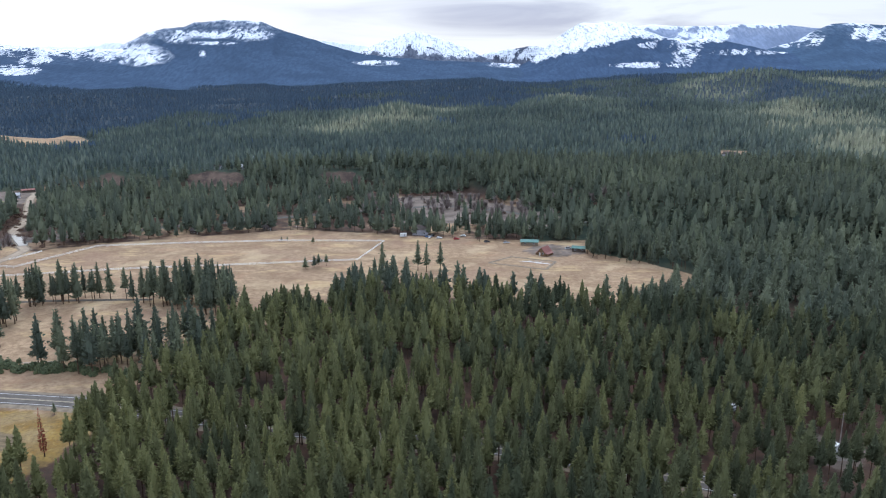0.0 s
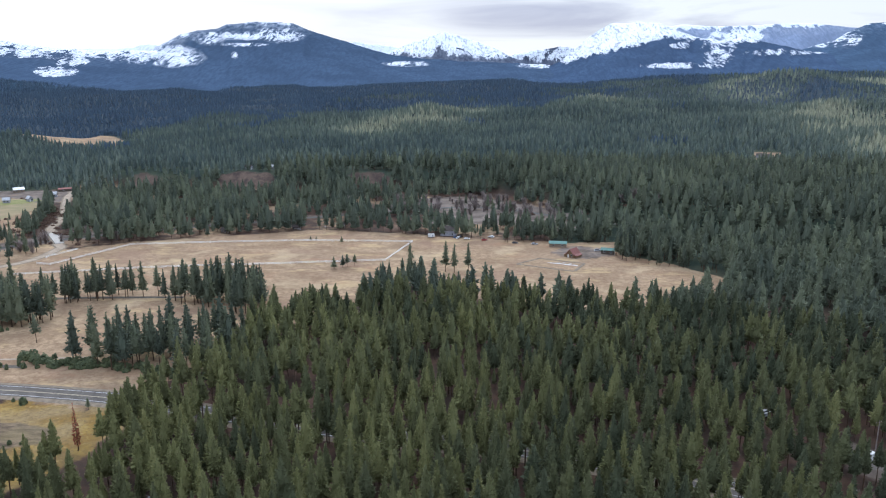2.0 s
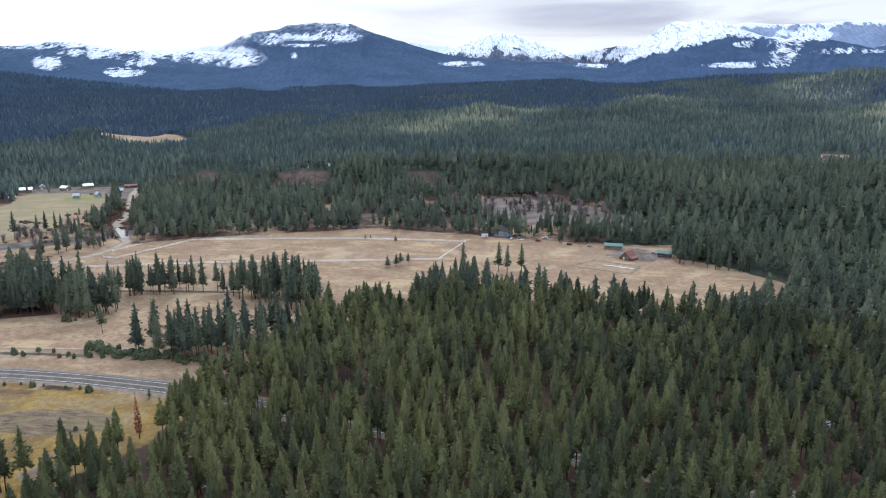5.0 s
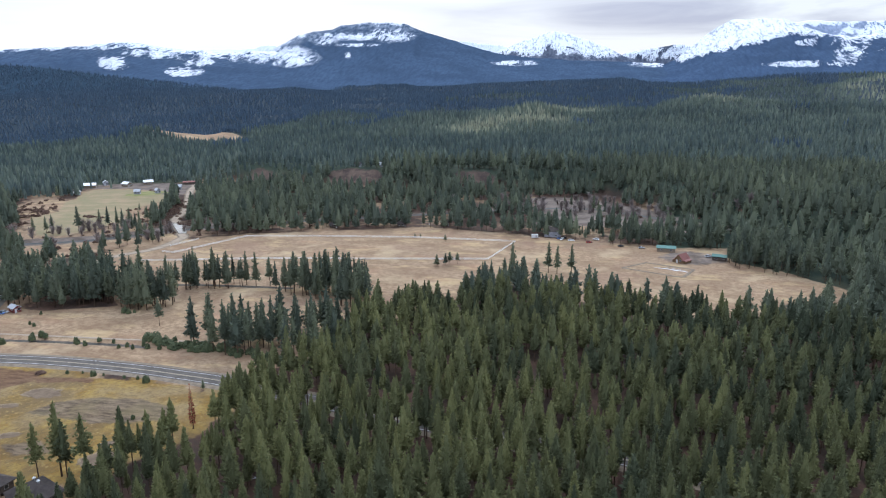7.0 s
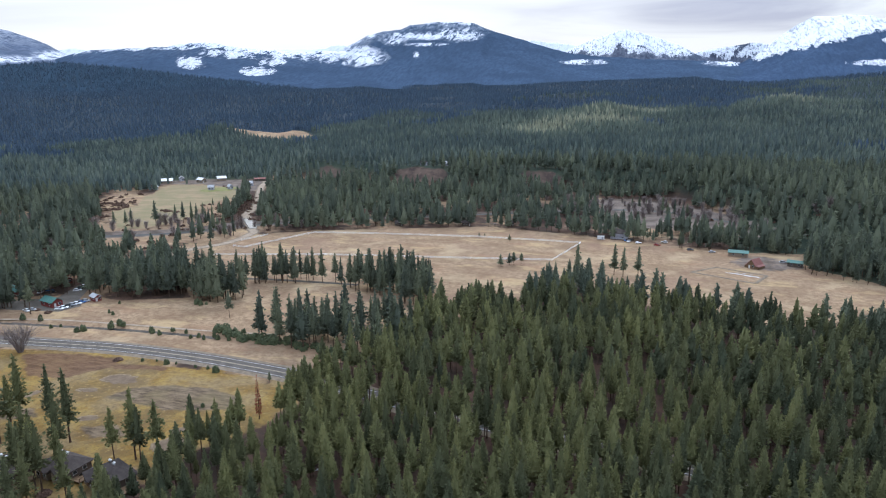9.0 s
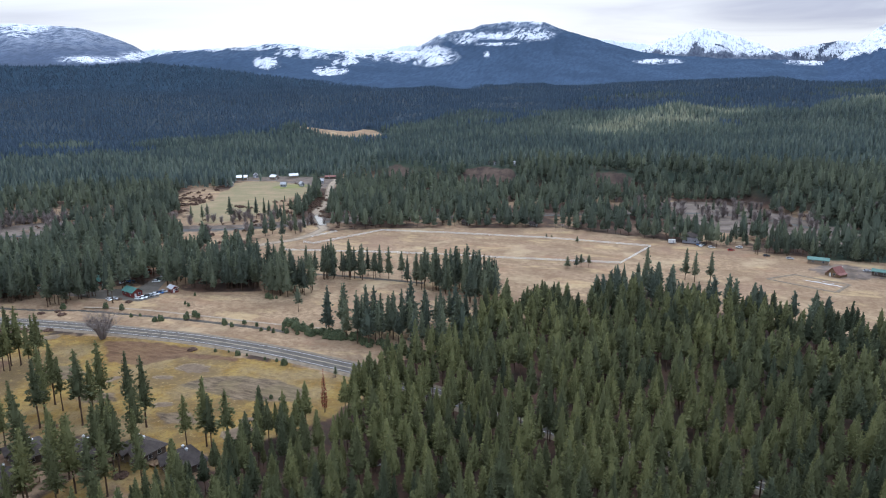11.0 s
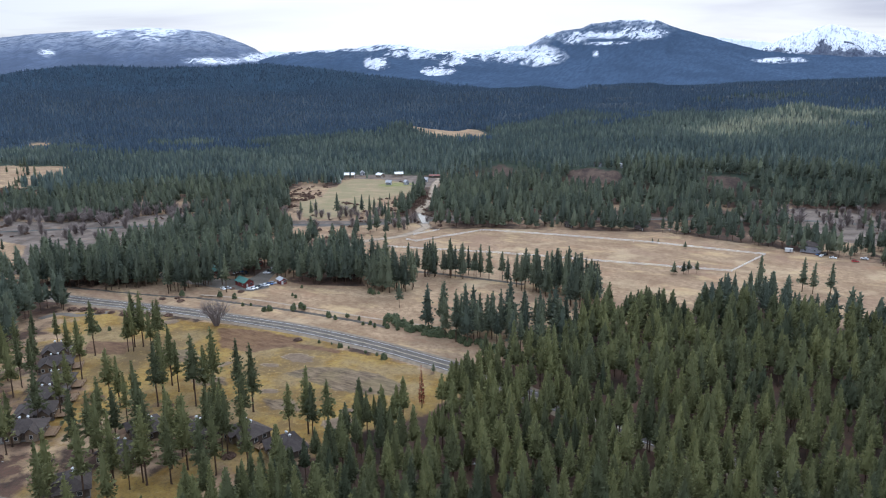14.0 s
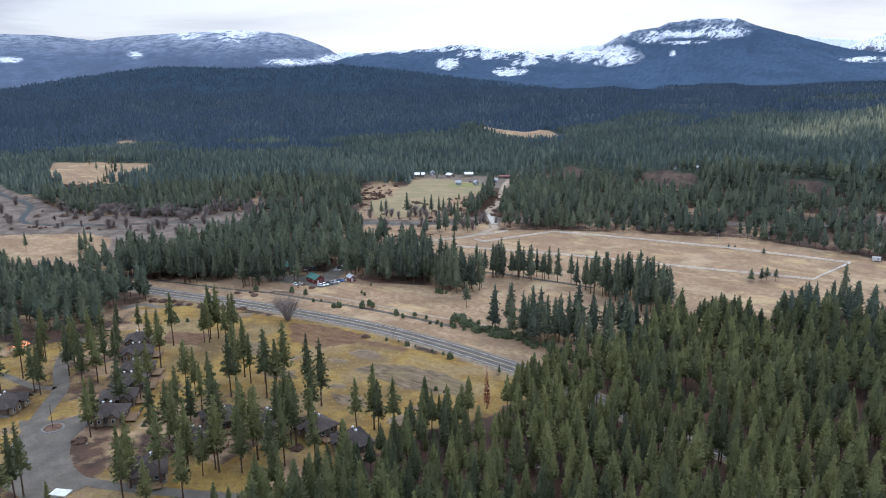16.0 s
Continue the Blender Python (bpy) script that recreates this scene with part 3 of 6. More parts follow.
def build_ground():
    az = np.unique(np.concatenate([np.arange(-180, -40, 5.0), np.arange(-40, 76, 0.36), np.arange(76, 180, 4.0), [180.0]]))
    rad = [0.0]
    r = 20.0
    while r < 4900:
        rad.append(r)
        r += 30 if r < 110 else max(1.7, (r / 260) ** 2 * 1.15) if r < 1600 else 60
    rad = np.array(rad)
    a, r = np.meshgrid(np.radians(az), rad)
    x, y = -np.sin(a) * r, np.cos(a) * r
    z = land(x, y)
    z = z - 1.4 * (1 - smooth(3, 8, near_line(RIVER, x, y))) - 0.9 * (1 - smooth(1.5, 4.5, near_line(DITCH, x, y)))
    n, k = r.shape
    idx = np.arange(n * k).reshape(n, k)
    quads = np.stack([idx[:-1, :-1], idx[1:, :-1], idx[1:, 1:], idx[:-1, 1:]], -1).reshape(-1, 4)
    fx, fy = x.ravel(), y.ravel()
    soft = lambda poly, w: smooth(-w, w, inside(poly, fx, fy))
    grass = np.maximum.reduce([soft(p, 3) for p in (MEADOW, PASTURE, WEST_FIELD, FARM_FRONT, *FAR_FIELDS, HOME_CLEARING)])
    grass = np.maximum(grass, 0.75 * soft(LODGE_GROUND, 4) * np.clip(0.36 + 1.5 * (fbm(fx / 14, fy / 14, 4, 5) - 0.30), 0, 1))
    flat_wood = (np.degrees(np.arctan2(-fx, fy)) > -6) & (np.hypot(fx, fy) > 380) & (np.hypot(fx, fy) < 900)
    grass = np.maximum(grass, np.where(flat_wood, (1 - smooth(2, 8, z.ravel())) * np.clip(1.7 * fbm(fx / 30, fy / 30, 4, 12) - 0.42, 0, 0.75), 0))
    gold = np.maximum(soft(LAWN, 4), soft(LODGE_GROUND, 5) * np.clip(2.4 * fbm(fx / 17, fy / 17, 4, 9) - 0.62, 0, 0.9))
    pasture = soft(PASTURE, 5)
    rough_grass, russet = (np.maximum.reduce([soft(p, 3) for p in q]) for q in (ROUGH_PATCHES, RUSSET_PATCHES))
    bluff = np.maximum.reduce([soft(p, 3) for p in BLUFFS])
    bare = np.maximum.reduce([soft(p, 4) for p in (*GRAVEL_BARS, WASH, RIVER_FLAT, EAST_LOT, FARM_YARD)]) * (1 - soft(WEST_FIELD, 3))
    bare = np.maximum(bare, 1 - smooth(5, np.where((fx > 95) | ((fx > -290) & (fx < -60)), 8, 20), near_line(RIVER, fx, fy)))
    grass = np.maximum(grass, 0.62 * soft(FARM_FIELD, 4) * (1 - pasture))
    yard = 0.7 * soft([(50, 491), (60, 506), (73, 514), (88, 505), (97, 486), (76, 472), (58, 475)], 5)
    bare = np.maximum(bare, yard)
    cover = np.stack([grass, gold, bare, np.ones_like(grass)], 1)
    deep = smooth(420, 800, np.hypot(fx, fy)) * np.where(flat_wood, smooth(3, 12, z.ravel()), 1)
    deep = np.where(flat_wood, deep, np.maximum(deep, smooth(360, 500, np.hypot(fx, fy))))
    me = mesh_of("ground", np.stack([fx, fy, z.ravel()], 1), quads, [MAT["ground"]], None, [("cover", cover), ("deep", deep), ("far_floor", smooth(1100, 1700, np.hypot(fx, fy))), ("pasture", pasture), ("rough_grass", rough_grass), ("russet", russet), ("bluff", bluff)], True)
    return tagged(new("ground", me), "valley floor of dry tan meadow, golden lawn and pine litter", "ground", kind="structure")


build_ground()


# ---- mountains round the valley: crest as (azimuth, elevation over the drone) ----
def mountain(label, crest, r_front, r_crest, foot, material, line, fields=(), power=1.25, rough=0.35, seed=0, steps=(190, 46), craggy=0.05):
    """line: where snow begins, as (azimuth, elevation); fields: snow lower down, or bare ground (negative), as (azimuth, elevation, width, height, strength)."""
    az0, az1 = crest[0][0], crest[-1][0]
    n, k = steps
    az = np.linspace(az0, az1, n)
    order = 1 if az1 > az0 else -1
    el = np.interp(az * order, [c[0] * order for c in crest], [c[1] for c in crest])
    el = np.convolve(np.pad(el, 2, "edge"), (0.1, 0.2, 0.4, 0.2, 0.1), "valid")
    el = el + craggy * (fbm(az * 1.6 + 40, az * 0 + seed, 5, seed) - 0.5) * 2
    top = EYE + r_crest * np.tan(np.radians(el))
    v = np.concatenate([np.linspace(0, 1, k), np.linspace(1.06, 1.35, 5)])
    A, V = np.meshgrid(np.radians(az), v)
    r = r_front + (r_crest - r_front) * V
    fold = fbm(np.degrees(A) * 0.42 + 3, V * 1.6 + seed, 5, seed + 3, True) - 0.55
    wide = fbm(np.degrees(A) * 0.16 + 9, V * 0.9 + seed, 3, seed + 11) - 0.5
    t = np.clip(V, 0, 1)
    body = t ** power * (1 + rough * 1.2 * (fold + wide) * (1 - t) ** 0.75)
    gully = fbm(np.degrees(A) * 1.5 + 2 * V + 5, V * 1.3 + seed, 4, seed + 41, True) - 0.55
    body = body * (1 + 0.16 * gully * (1 - t) ** 0.5)
    z = foot + (top[None, :] - foot) * np.clip(body, 0, None)
    z = np.where(V > 1, top[None, :] - (V - 1) * (top[None, :] - foot) * 1.5, z)
    x, y = -np.sin(A) * r, np.cos(A) * r
    nn, kk = x.shape
    idx = np.arange(nn * kk).reshape(nn, kk)
    quads = np.stack([idx[:-1, :-1], idx[1:, :-1], idx[1:, 1:], idx[:-1, 1:]], -1).reshape(-1, 4)
    if order < 0:
        quads = quads[:, ::-1]
    rise, at = np.degrees(np.arctan2(z - EYE, r)), np.degrees(A)
    way = sorted(line)
    snow = rise - np.interp(at, [q[0] for q in way], [q[1] for q in way])
    for fa, fe, wa, we, power_ in fields:
        bell = np.exp(-((at - fa) / (1.15 * wa)) ** 2 - ((rise - fe) / (1.7 * we)) ** 2)
        bell = bell * (0.62 + 0.9 * (fbm(at * 2.6 + 7, rise * 9 + fa, 4, 77) - 0.2))
        snow = snow + power_ * bell if power_ < 0 else np.maximum(snow, 0.22 * power_ * (bell - 0.50) - 4 * (1 - smooth(0, 0.2, bell)))
    snow = snow + 0.35 * (fbm(at * 2.4 + rise * 1.1, rise * 0.9 + seed, 4, seed + 51) - 0.5) + 0.25 * gully
    me = mesh_of("mountain", np.stack([x, y, z], -1).reshape(-1, 3), quads, [material], None, [("snow", snow.ravel())], True)
    tagged(new("mountain", me), label, "mountain", "mountains round the valley", "structure")
    return x, y, z, snow


# slope colours hold the distance haze as painted navy and pale blue
HAZY_FIR = (0.048, 0.073, 0.118)
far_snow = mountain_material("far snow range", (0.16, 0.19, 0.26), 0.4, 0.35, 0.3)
fir_mat = mountain_material("haze-blue fir slopes with broken snow", HAZY_FIR, 0.07, 0.6, 0.7)
mesa_mat = mountain_material("haze-blue fir slopes under a frosted crown", HAZY_FIR, 0.48, 0.5, 0.7)
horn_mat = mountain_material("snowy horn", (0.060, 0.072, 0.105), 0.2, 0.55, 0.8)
peak_mat = mountain_material("snow peak over haze-blue fir slopes", (0.048, 0.074, 0.125), 0.0, 0.42, 0.75)
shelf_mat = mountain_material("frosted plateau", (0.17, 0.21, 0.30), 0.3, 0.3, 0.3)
blue_mat = mountain_material("haze-blue wooded mountain with snow chutes", (0.052, 0.082, 0.132), 0.12, 0.45, 0.5)
frost_mat = mountain_material("hazy frosted fir mountain", (0.085, 0.108, 0.160), 0.7, 0.5, 0.5)
dark_mat = mountain_material("dark haze-blue fir foothill", (0.028, 0.046, 0.068), 0.0, 0.1)
NONE = [(0, 9)]

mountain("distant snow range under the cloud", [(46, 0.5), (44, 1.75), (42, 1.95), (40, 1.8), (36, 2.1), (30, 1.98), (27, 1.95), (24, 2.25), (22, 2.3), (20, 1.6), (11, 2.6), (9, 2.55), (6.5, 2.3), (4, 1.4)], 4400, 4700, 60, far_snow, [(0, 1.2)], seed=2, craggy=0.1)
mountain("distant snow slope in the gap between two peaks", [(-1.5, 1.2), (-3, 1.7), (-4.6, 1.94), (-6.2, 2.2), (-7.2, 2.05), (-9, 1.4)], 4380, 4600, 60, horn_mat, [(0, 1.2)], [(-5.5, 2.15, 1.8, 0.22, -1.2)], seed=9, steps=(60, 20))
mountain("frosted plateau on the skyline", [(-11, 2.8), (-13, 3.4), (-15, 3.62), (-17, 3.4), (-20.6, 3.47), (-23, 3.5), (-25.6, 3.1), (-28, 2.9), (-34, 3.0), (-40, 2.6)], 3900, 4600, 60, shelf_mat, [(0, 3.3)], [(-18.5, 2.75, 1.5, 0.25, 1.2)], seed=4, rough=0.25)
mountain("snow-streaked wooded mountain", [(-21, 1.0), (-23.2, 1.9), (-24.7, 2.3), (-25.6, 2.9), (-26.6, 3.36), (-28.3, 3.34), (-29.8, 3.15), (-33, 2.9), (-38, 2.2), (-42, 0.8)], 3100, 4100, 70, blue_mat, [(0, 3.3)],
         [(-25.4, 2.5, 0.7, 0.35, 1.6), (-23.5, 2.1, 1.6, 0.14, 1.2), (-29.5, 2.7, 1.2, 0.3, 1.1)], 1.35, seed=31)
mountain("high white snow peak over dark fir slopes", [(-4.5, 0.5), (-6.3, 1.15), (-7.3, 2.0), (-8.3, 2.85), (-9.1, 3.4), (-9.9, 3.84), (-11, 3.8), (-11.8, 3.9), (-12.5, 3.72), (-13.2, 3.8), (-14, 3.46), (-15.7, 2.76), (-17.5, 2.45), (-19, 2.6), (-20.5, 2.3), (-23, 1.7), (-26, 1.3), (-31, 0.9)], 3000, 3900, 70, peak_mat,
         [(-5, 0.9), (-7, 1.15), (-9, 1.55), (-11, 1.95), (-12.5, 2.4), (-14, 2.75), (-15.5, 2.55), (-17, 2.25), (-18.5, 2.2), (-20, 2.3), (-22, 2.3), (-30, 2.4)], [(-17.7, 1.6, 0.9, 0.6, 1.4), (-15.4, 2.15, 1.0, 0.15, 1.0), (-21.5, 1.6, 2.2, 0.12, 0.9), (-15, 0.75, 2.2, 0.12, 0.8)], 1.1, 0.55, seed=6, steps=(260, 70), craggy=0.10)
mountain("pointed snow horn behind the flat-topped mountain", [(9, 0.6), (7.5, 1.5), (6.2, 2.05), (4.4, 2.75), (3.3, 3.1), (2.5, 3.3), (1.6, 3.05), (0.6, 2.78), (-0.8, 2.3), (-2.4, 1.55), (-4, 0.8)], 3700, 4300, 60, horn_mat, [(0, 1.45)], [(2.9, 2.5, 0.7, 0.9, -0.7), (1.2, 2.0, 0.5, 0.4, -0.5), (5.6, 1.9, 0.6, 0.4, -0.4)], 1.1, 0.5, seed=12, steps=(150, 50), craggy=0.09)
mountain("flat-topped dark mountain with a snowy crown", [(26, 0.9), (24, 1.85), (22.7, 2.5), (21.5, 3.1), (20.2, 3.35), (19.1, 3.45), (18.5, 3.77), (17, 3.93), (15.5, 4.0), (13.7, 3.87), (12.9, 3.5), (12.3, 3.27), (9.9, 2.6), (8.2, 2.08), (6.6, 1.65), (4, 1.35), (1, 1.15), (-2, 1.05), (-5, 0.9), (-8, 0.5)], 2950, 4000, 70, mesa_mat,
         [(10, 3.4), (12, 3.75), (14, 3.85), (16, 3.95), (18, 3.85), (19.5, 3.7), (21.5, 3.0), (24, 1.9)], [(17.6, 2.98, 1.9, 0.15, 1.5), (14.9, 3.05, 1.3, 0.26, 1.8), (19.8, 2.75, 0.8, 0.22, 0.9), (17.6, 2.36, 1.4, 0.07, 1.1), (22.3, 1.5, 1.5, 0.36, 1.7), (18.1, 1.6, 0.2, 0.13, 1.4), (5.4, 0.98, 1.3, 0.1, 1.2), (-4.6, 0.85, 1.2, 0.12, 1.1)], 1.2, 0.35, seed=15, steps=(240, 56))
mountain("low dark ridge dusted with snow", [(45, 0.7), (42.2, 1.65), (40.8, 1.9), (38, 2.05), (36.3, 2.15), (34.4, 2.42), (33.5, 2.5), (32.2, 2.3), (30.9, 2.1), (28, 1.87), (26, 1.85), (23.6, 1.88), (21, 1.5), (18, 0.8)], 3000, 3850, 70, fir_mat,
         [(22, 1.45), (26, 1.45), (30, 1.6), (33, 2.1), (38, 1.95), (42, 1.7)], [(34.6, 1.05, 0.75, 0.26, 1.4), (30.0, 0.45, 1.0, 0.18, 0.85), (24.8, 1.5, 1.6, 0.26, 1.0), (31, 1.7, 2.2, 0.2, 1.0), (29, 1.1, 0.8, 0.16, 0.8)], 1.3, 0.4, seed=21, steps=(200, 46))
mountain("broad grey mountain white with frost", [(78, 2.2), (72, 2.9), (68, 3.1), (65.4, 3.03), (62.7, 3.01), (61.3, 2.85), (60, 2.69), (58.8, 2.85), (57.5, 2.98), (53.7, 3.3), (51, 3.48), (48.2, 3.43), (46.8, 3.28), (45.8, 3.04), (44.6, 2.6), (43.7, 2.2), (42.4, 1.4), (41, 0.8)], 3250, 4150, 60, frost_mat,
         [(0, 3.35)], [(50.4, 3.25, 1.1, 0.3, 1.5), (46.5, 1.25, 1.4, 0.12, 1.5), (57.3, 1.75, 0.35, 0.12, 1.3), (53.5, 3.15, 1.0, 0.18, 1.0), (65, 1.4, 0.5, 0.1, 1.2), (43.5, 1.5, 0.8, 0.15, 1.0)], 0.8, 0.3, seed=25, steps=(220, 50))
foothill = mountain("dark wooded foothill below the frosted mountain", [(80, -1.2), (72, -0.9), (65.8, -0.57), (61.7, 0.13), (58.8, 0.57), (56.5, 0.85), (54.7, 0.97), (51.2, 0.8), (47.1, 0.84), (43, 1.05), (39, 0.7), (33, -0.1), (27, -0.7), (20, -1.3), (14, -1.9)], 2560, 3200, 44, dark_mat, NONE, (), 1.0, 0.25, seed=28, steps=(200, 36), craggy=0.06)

# ---- road, lanes, ditch and river ----
strip("road", HIGHWAY, [(-7.2, 0.0), (-5.0, 0.30), (-4.7, 0.32), (4.7, 0.32), (5.0, 0.30), (7.2, 0.0)], ["shoulder", "asphalt"], [0, 0, 1, 0, 0], "grey two-lane highway with gravel shoulders", "road")
for name, off, mat in (("road_line_1", -3.6, "white_line"), ("road_line_2", 3.6, "white_line"), ("road_line_3", -0.22, "yellow_line"), ("road_line_4", 0.22, "yellow_line")):
    strip(name, HIGHWAY, [(off - 0.11, 0.328), (off + 0.11, 0.328)], [mat], [0], "worn painted line along the highway", "road line")
strip("farm_lane", FARM_LANE, [(-4.2, 0.02), (-2.9, 0.12), (2.9, 0.12), (4.2, 0.02)], ["shoulder", "lane"], [0, 1, 0], "pale dirt lane to the farm bridge", "lane")
strip("terrace_lane", TERRACE_LANE, [(-2.4, 0.3), (2.4, 0.3)], ["lane"], [0], "pale dirt lane along the river terrace", "lane")
strip("belt_lane", BELT_LANE, [(-1.8, 0.05), (1.8, 0.05)], ["ditch"], [0], "dark earth track beside the pine belt", "track")
strip("ditch", DITCH, [(-1.5, -0.84), (1.5, -0.84)], ["ditch"], [0], "dark irrigation ditch beside the highway", "ditch")
strip("ditch_path", DITCH_PATH, [(-0.9, 0.05), (0.9, 0.05)], ["lane"], [0], "pale footpath beside the ditch", "path")
for name, line, wide in (("lodge_drive", LODGE_DRIVE, 3.0), ("side_drive", SIDE_DRIVE, 1.6), ("lower_drive", LOWER_DRIVE, 2.2), ("loop_drive", LOOP_DRIVE, 2.2)):
    strip(name, line, [(-wide, 0.06 if name != "lower_drive" else 0.075), (wide, 0.06 if name != "lower_drive" else 0.075)], ["gravel"], [0], "grey gravel drive between the cabins", "drive")
strip("river", RIVER, [(-2.6, -1.05), (2.6, -1.05)], ["water"], [0], "shallow dark river between gravel bars", "water")


def flat(name, outline, z, mat, label, category):
    bm = bmesh.new()
    f = bm.faces.new([bm.verts.new((x, y, ground_at(x, y) + z)) for x, y in outline])
    if f.normal.z < 0:
        f.normal_flip()
    bm.normal_update()
    bmesh.ops.triangulate(bm, faces=bm.faces)
    bmesh.ops.recalc_face_normals(bm, faces=bm.faces)
    if sum(f.normal.z for f in bm.faces) < 0:
        bmesh.ops.reverse_faces(bm, faces=bm.faces)
    return tagged(part(name, bm, mat), label, category, kind="structure")


def blob(cx, cy, rx, ry, turn, seed, n=20):
    rnd = random.Random(seed)
    out = []
    for i in range(n):
        a = 2 * math.pi * i / n
        k = 1 + rnd.uniform(-0.16, 0.16)
        x, y = rx * k * math.cos(a), ry * k * math.sin(a)
        out.append((cx + x * math.cos(turn) - y * math.sin(turn), cy + x * math.sin(turn) + y * math.cos(turn)))
    return out


flat("parking_lot", [(-262, 108), (-250, 117), (-247, 127), (-240, 123), (-233, 112), (-224, 106), (-214, 102), (-205, 101), (-200, 97), (-202, 84), (-226, 84), (-236, 98)], 0.09, "gravel", "grey gravel parking court among the cabins", "parking lot")
for i, (cx, cy, a, c) in enumerate(((50, 461.5, 2.6, 0.8), (53.5, 460.5, 2.2, 1.1), (56.5, 459, 2.0, 0.6), (59, 457.5, 2.4, 1.3), (62.5, 456.5, 1.8, 1.0), (57.5, 462.5, 1.6, 0.5), (64.5, 454.8, 1.2, 0.7), (61, 460.5, 1.2, 0.45), (54, 463.5, 0.9, 0.3), (47, 462.5, 1.1, 0.3))):
    flat("snow_patch", blob(cx, cy, a, c, -0.35, 40 + i, 26), 0.05 + 0.004 * i, "old_snow", "ragged patch of old snow in the paddock", "snow")
PADDOCK = [(26, 458), (42, 474), (70, 461), (61, 441)]
for a, c in zip(PADDOCK, PADDOCK[1:] + PADDOCK[:1]):
    strip("paddock_bank", np.array([(a[0] + (c[0] - a[0]) * k / 5, a[1] + (c[1] - a[1]) * k / 5) for k in range(6)]), [(-1.1, 0.02), (-0.5, 0.28), (0.5, 0.28), (1.1, 0.02)], ["shoulder", "shoulder"], [0, 1, 0], "low dark earth bank round the paddock", "bank")
flat("store_lot", [(-372, 286), (-345, 285), (-318, 287), (-292, 291), (-288, 302), (-298, 312), (-312, 338), (-320, 336), (-312, 312), (-330, 300), (-368, 294)], 0.06, "gravel", "grey gravel lot beside the store buildings", "parking lot")
flat("east_lot", [(117, 217), (122, 221), (131, 214), (128, 208), (121, 208), (117, 211)], 0.06, "gravel", "grey gravel lot under the pines", "parking lot")

# ---- trees ----
GRAIN = np.random.RandomState(7)


def crown(seed, whorls, sprays, low=0.30, wide=0.125, core=True, rim=4, taper=0.8, open_=0.05, fine=0.22):
    """A conifer's crown of unit height: whorls of needle tufts on short boughs round a ragged core."""
    rs = np.random.RandomState(seed)
    v, f = [], []
    for i in range(whorls):
        s = min(max((i + rs.uniform(-0.3, 0.3)) / (whorls - 1), 0), 1)
        z = low + (0.965 - low) * s
        reach = wide * ((1 - s) ** taper * (0.62 + 0.44 * min(1, s * 4)) + 0.10)
        count = max(4, int(round(sprays * (0.40 + 0.75 * (1 - s)))))
        spin = rs.uniform(0, 6.28)
        for j in range(count):
            if rs.rand() < open_:
                continue
            a = spin + 6.283 * (j + rs.uniform(-0.4, 0.4)) / count
            L = reach * rs.uniform(0.6, 1.15)
            zz = z + rs.uniform(-0.02, 0.02)
            c, d = math.cos(a), math.sin(a)
            lift = L * (rs.uniform(-0.5, 0.30) + 0.35 * s)
            half = 0.005 + L * rs.uniform(fine * 0.55, fine)
            r0, r1, r2 = L * rs.uniform(0.1, 0.45), L * rs.uniform(0.62, 0.8), L
            base = len(v)
            sag = half * rs.uniform(0.5, 1.1)
            v += [(r0 * c, r0 * d, zz + 0.012), (r1 * c - half * d, r1 * d + half * c, zz + lift * 0.5 - sag), (r2 * c, r2 * d, zz + lift), (r1 * c + half * d, r1 * d - half * c, zz + lift * 0.5 - sag), (r1 * c, r1 * d, zz + lift * 0.6 + half * 0.35)]
            if rim == 4:
                f += [(base, base + 4, base + 1), (base + 4, base + 2, base + 1), (base, base + 3, base + 4), (base + 4, base + 3, base + 2)]
            else:
                f += [(base, base + 2, base + 1), (base, base + 3, base + 2)]
    top, n = len(v), 4
    for k in range(n):
        v.append((0.018 * math.cos(k * 6.283 / n), 0.018 * math.sin(k * 6.283 / n), 0.965))
    v.append((0, 0, 1.0))
    f += [(top + k, top + (k + 1) % n, top + n) for k in range(n)]
    if core:
        base, n = len(v), 6
        for k in range(n):
            q = rs.uniform(0.45, 0.7)
            v.append((wide * q * math.cos(k * 6.283 / n), wide * q * math.sin(k * 6.283 / n), low + rs.uniform(0.01, 0.08)))
        v += [(0, 0, 0.95), (0, 0, low + 0.02)]
        for k in range(n):
            f += [(base + k, base + (k + 1) % n, base + n), (base + (k + 1) % n, base + k, base + n + 1)]
    return np.array(v, np.float32), np.array(f, np.int32)


def stem(seed, sides=6, high=0.9, radius=0.0115):
    rs = np.random.RandomState(seed)
    v, f = [], []
    levels = (0.0, 0.03, 0.45, high)
    widths = (1.5, 1.0, 0.72, 0.2)
    if sides < 5:
        levels, widths = (0.0, high * 0.8), (1.1, 0.4)
    lean = rs.uniform(-0.008, 0.008, (len(levels), 2))
    lean[0] = 0
    for (z, w, l) in zip(levels, widths, lean):
        for k in range(sides):
            v.append((radius * w * math.cos(k * 6.283 / sides) + l[0], radius * w * math.sin(k * 6.283 / sides) + l[1], z - (0.01 if z == 0 else 0)))
    for i in range(len(levels) - 1):
        for k in range(sides):
            a, b_ = i * sides + k, i * sides + (k + 1) % sides
            f += [(a, b_, b_ + sides), (a, b_ + sides, a + sides)]
    return np.array(v, np.float32), np.array(f, np.int32)


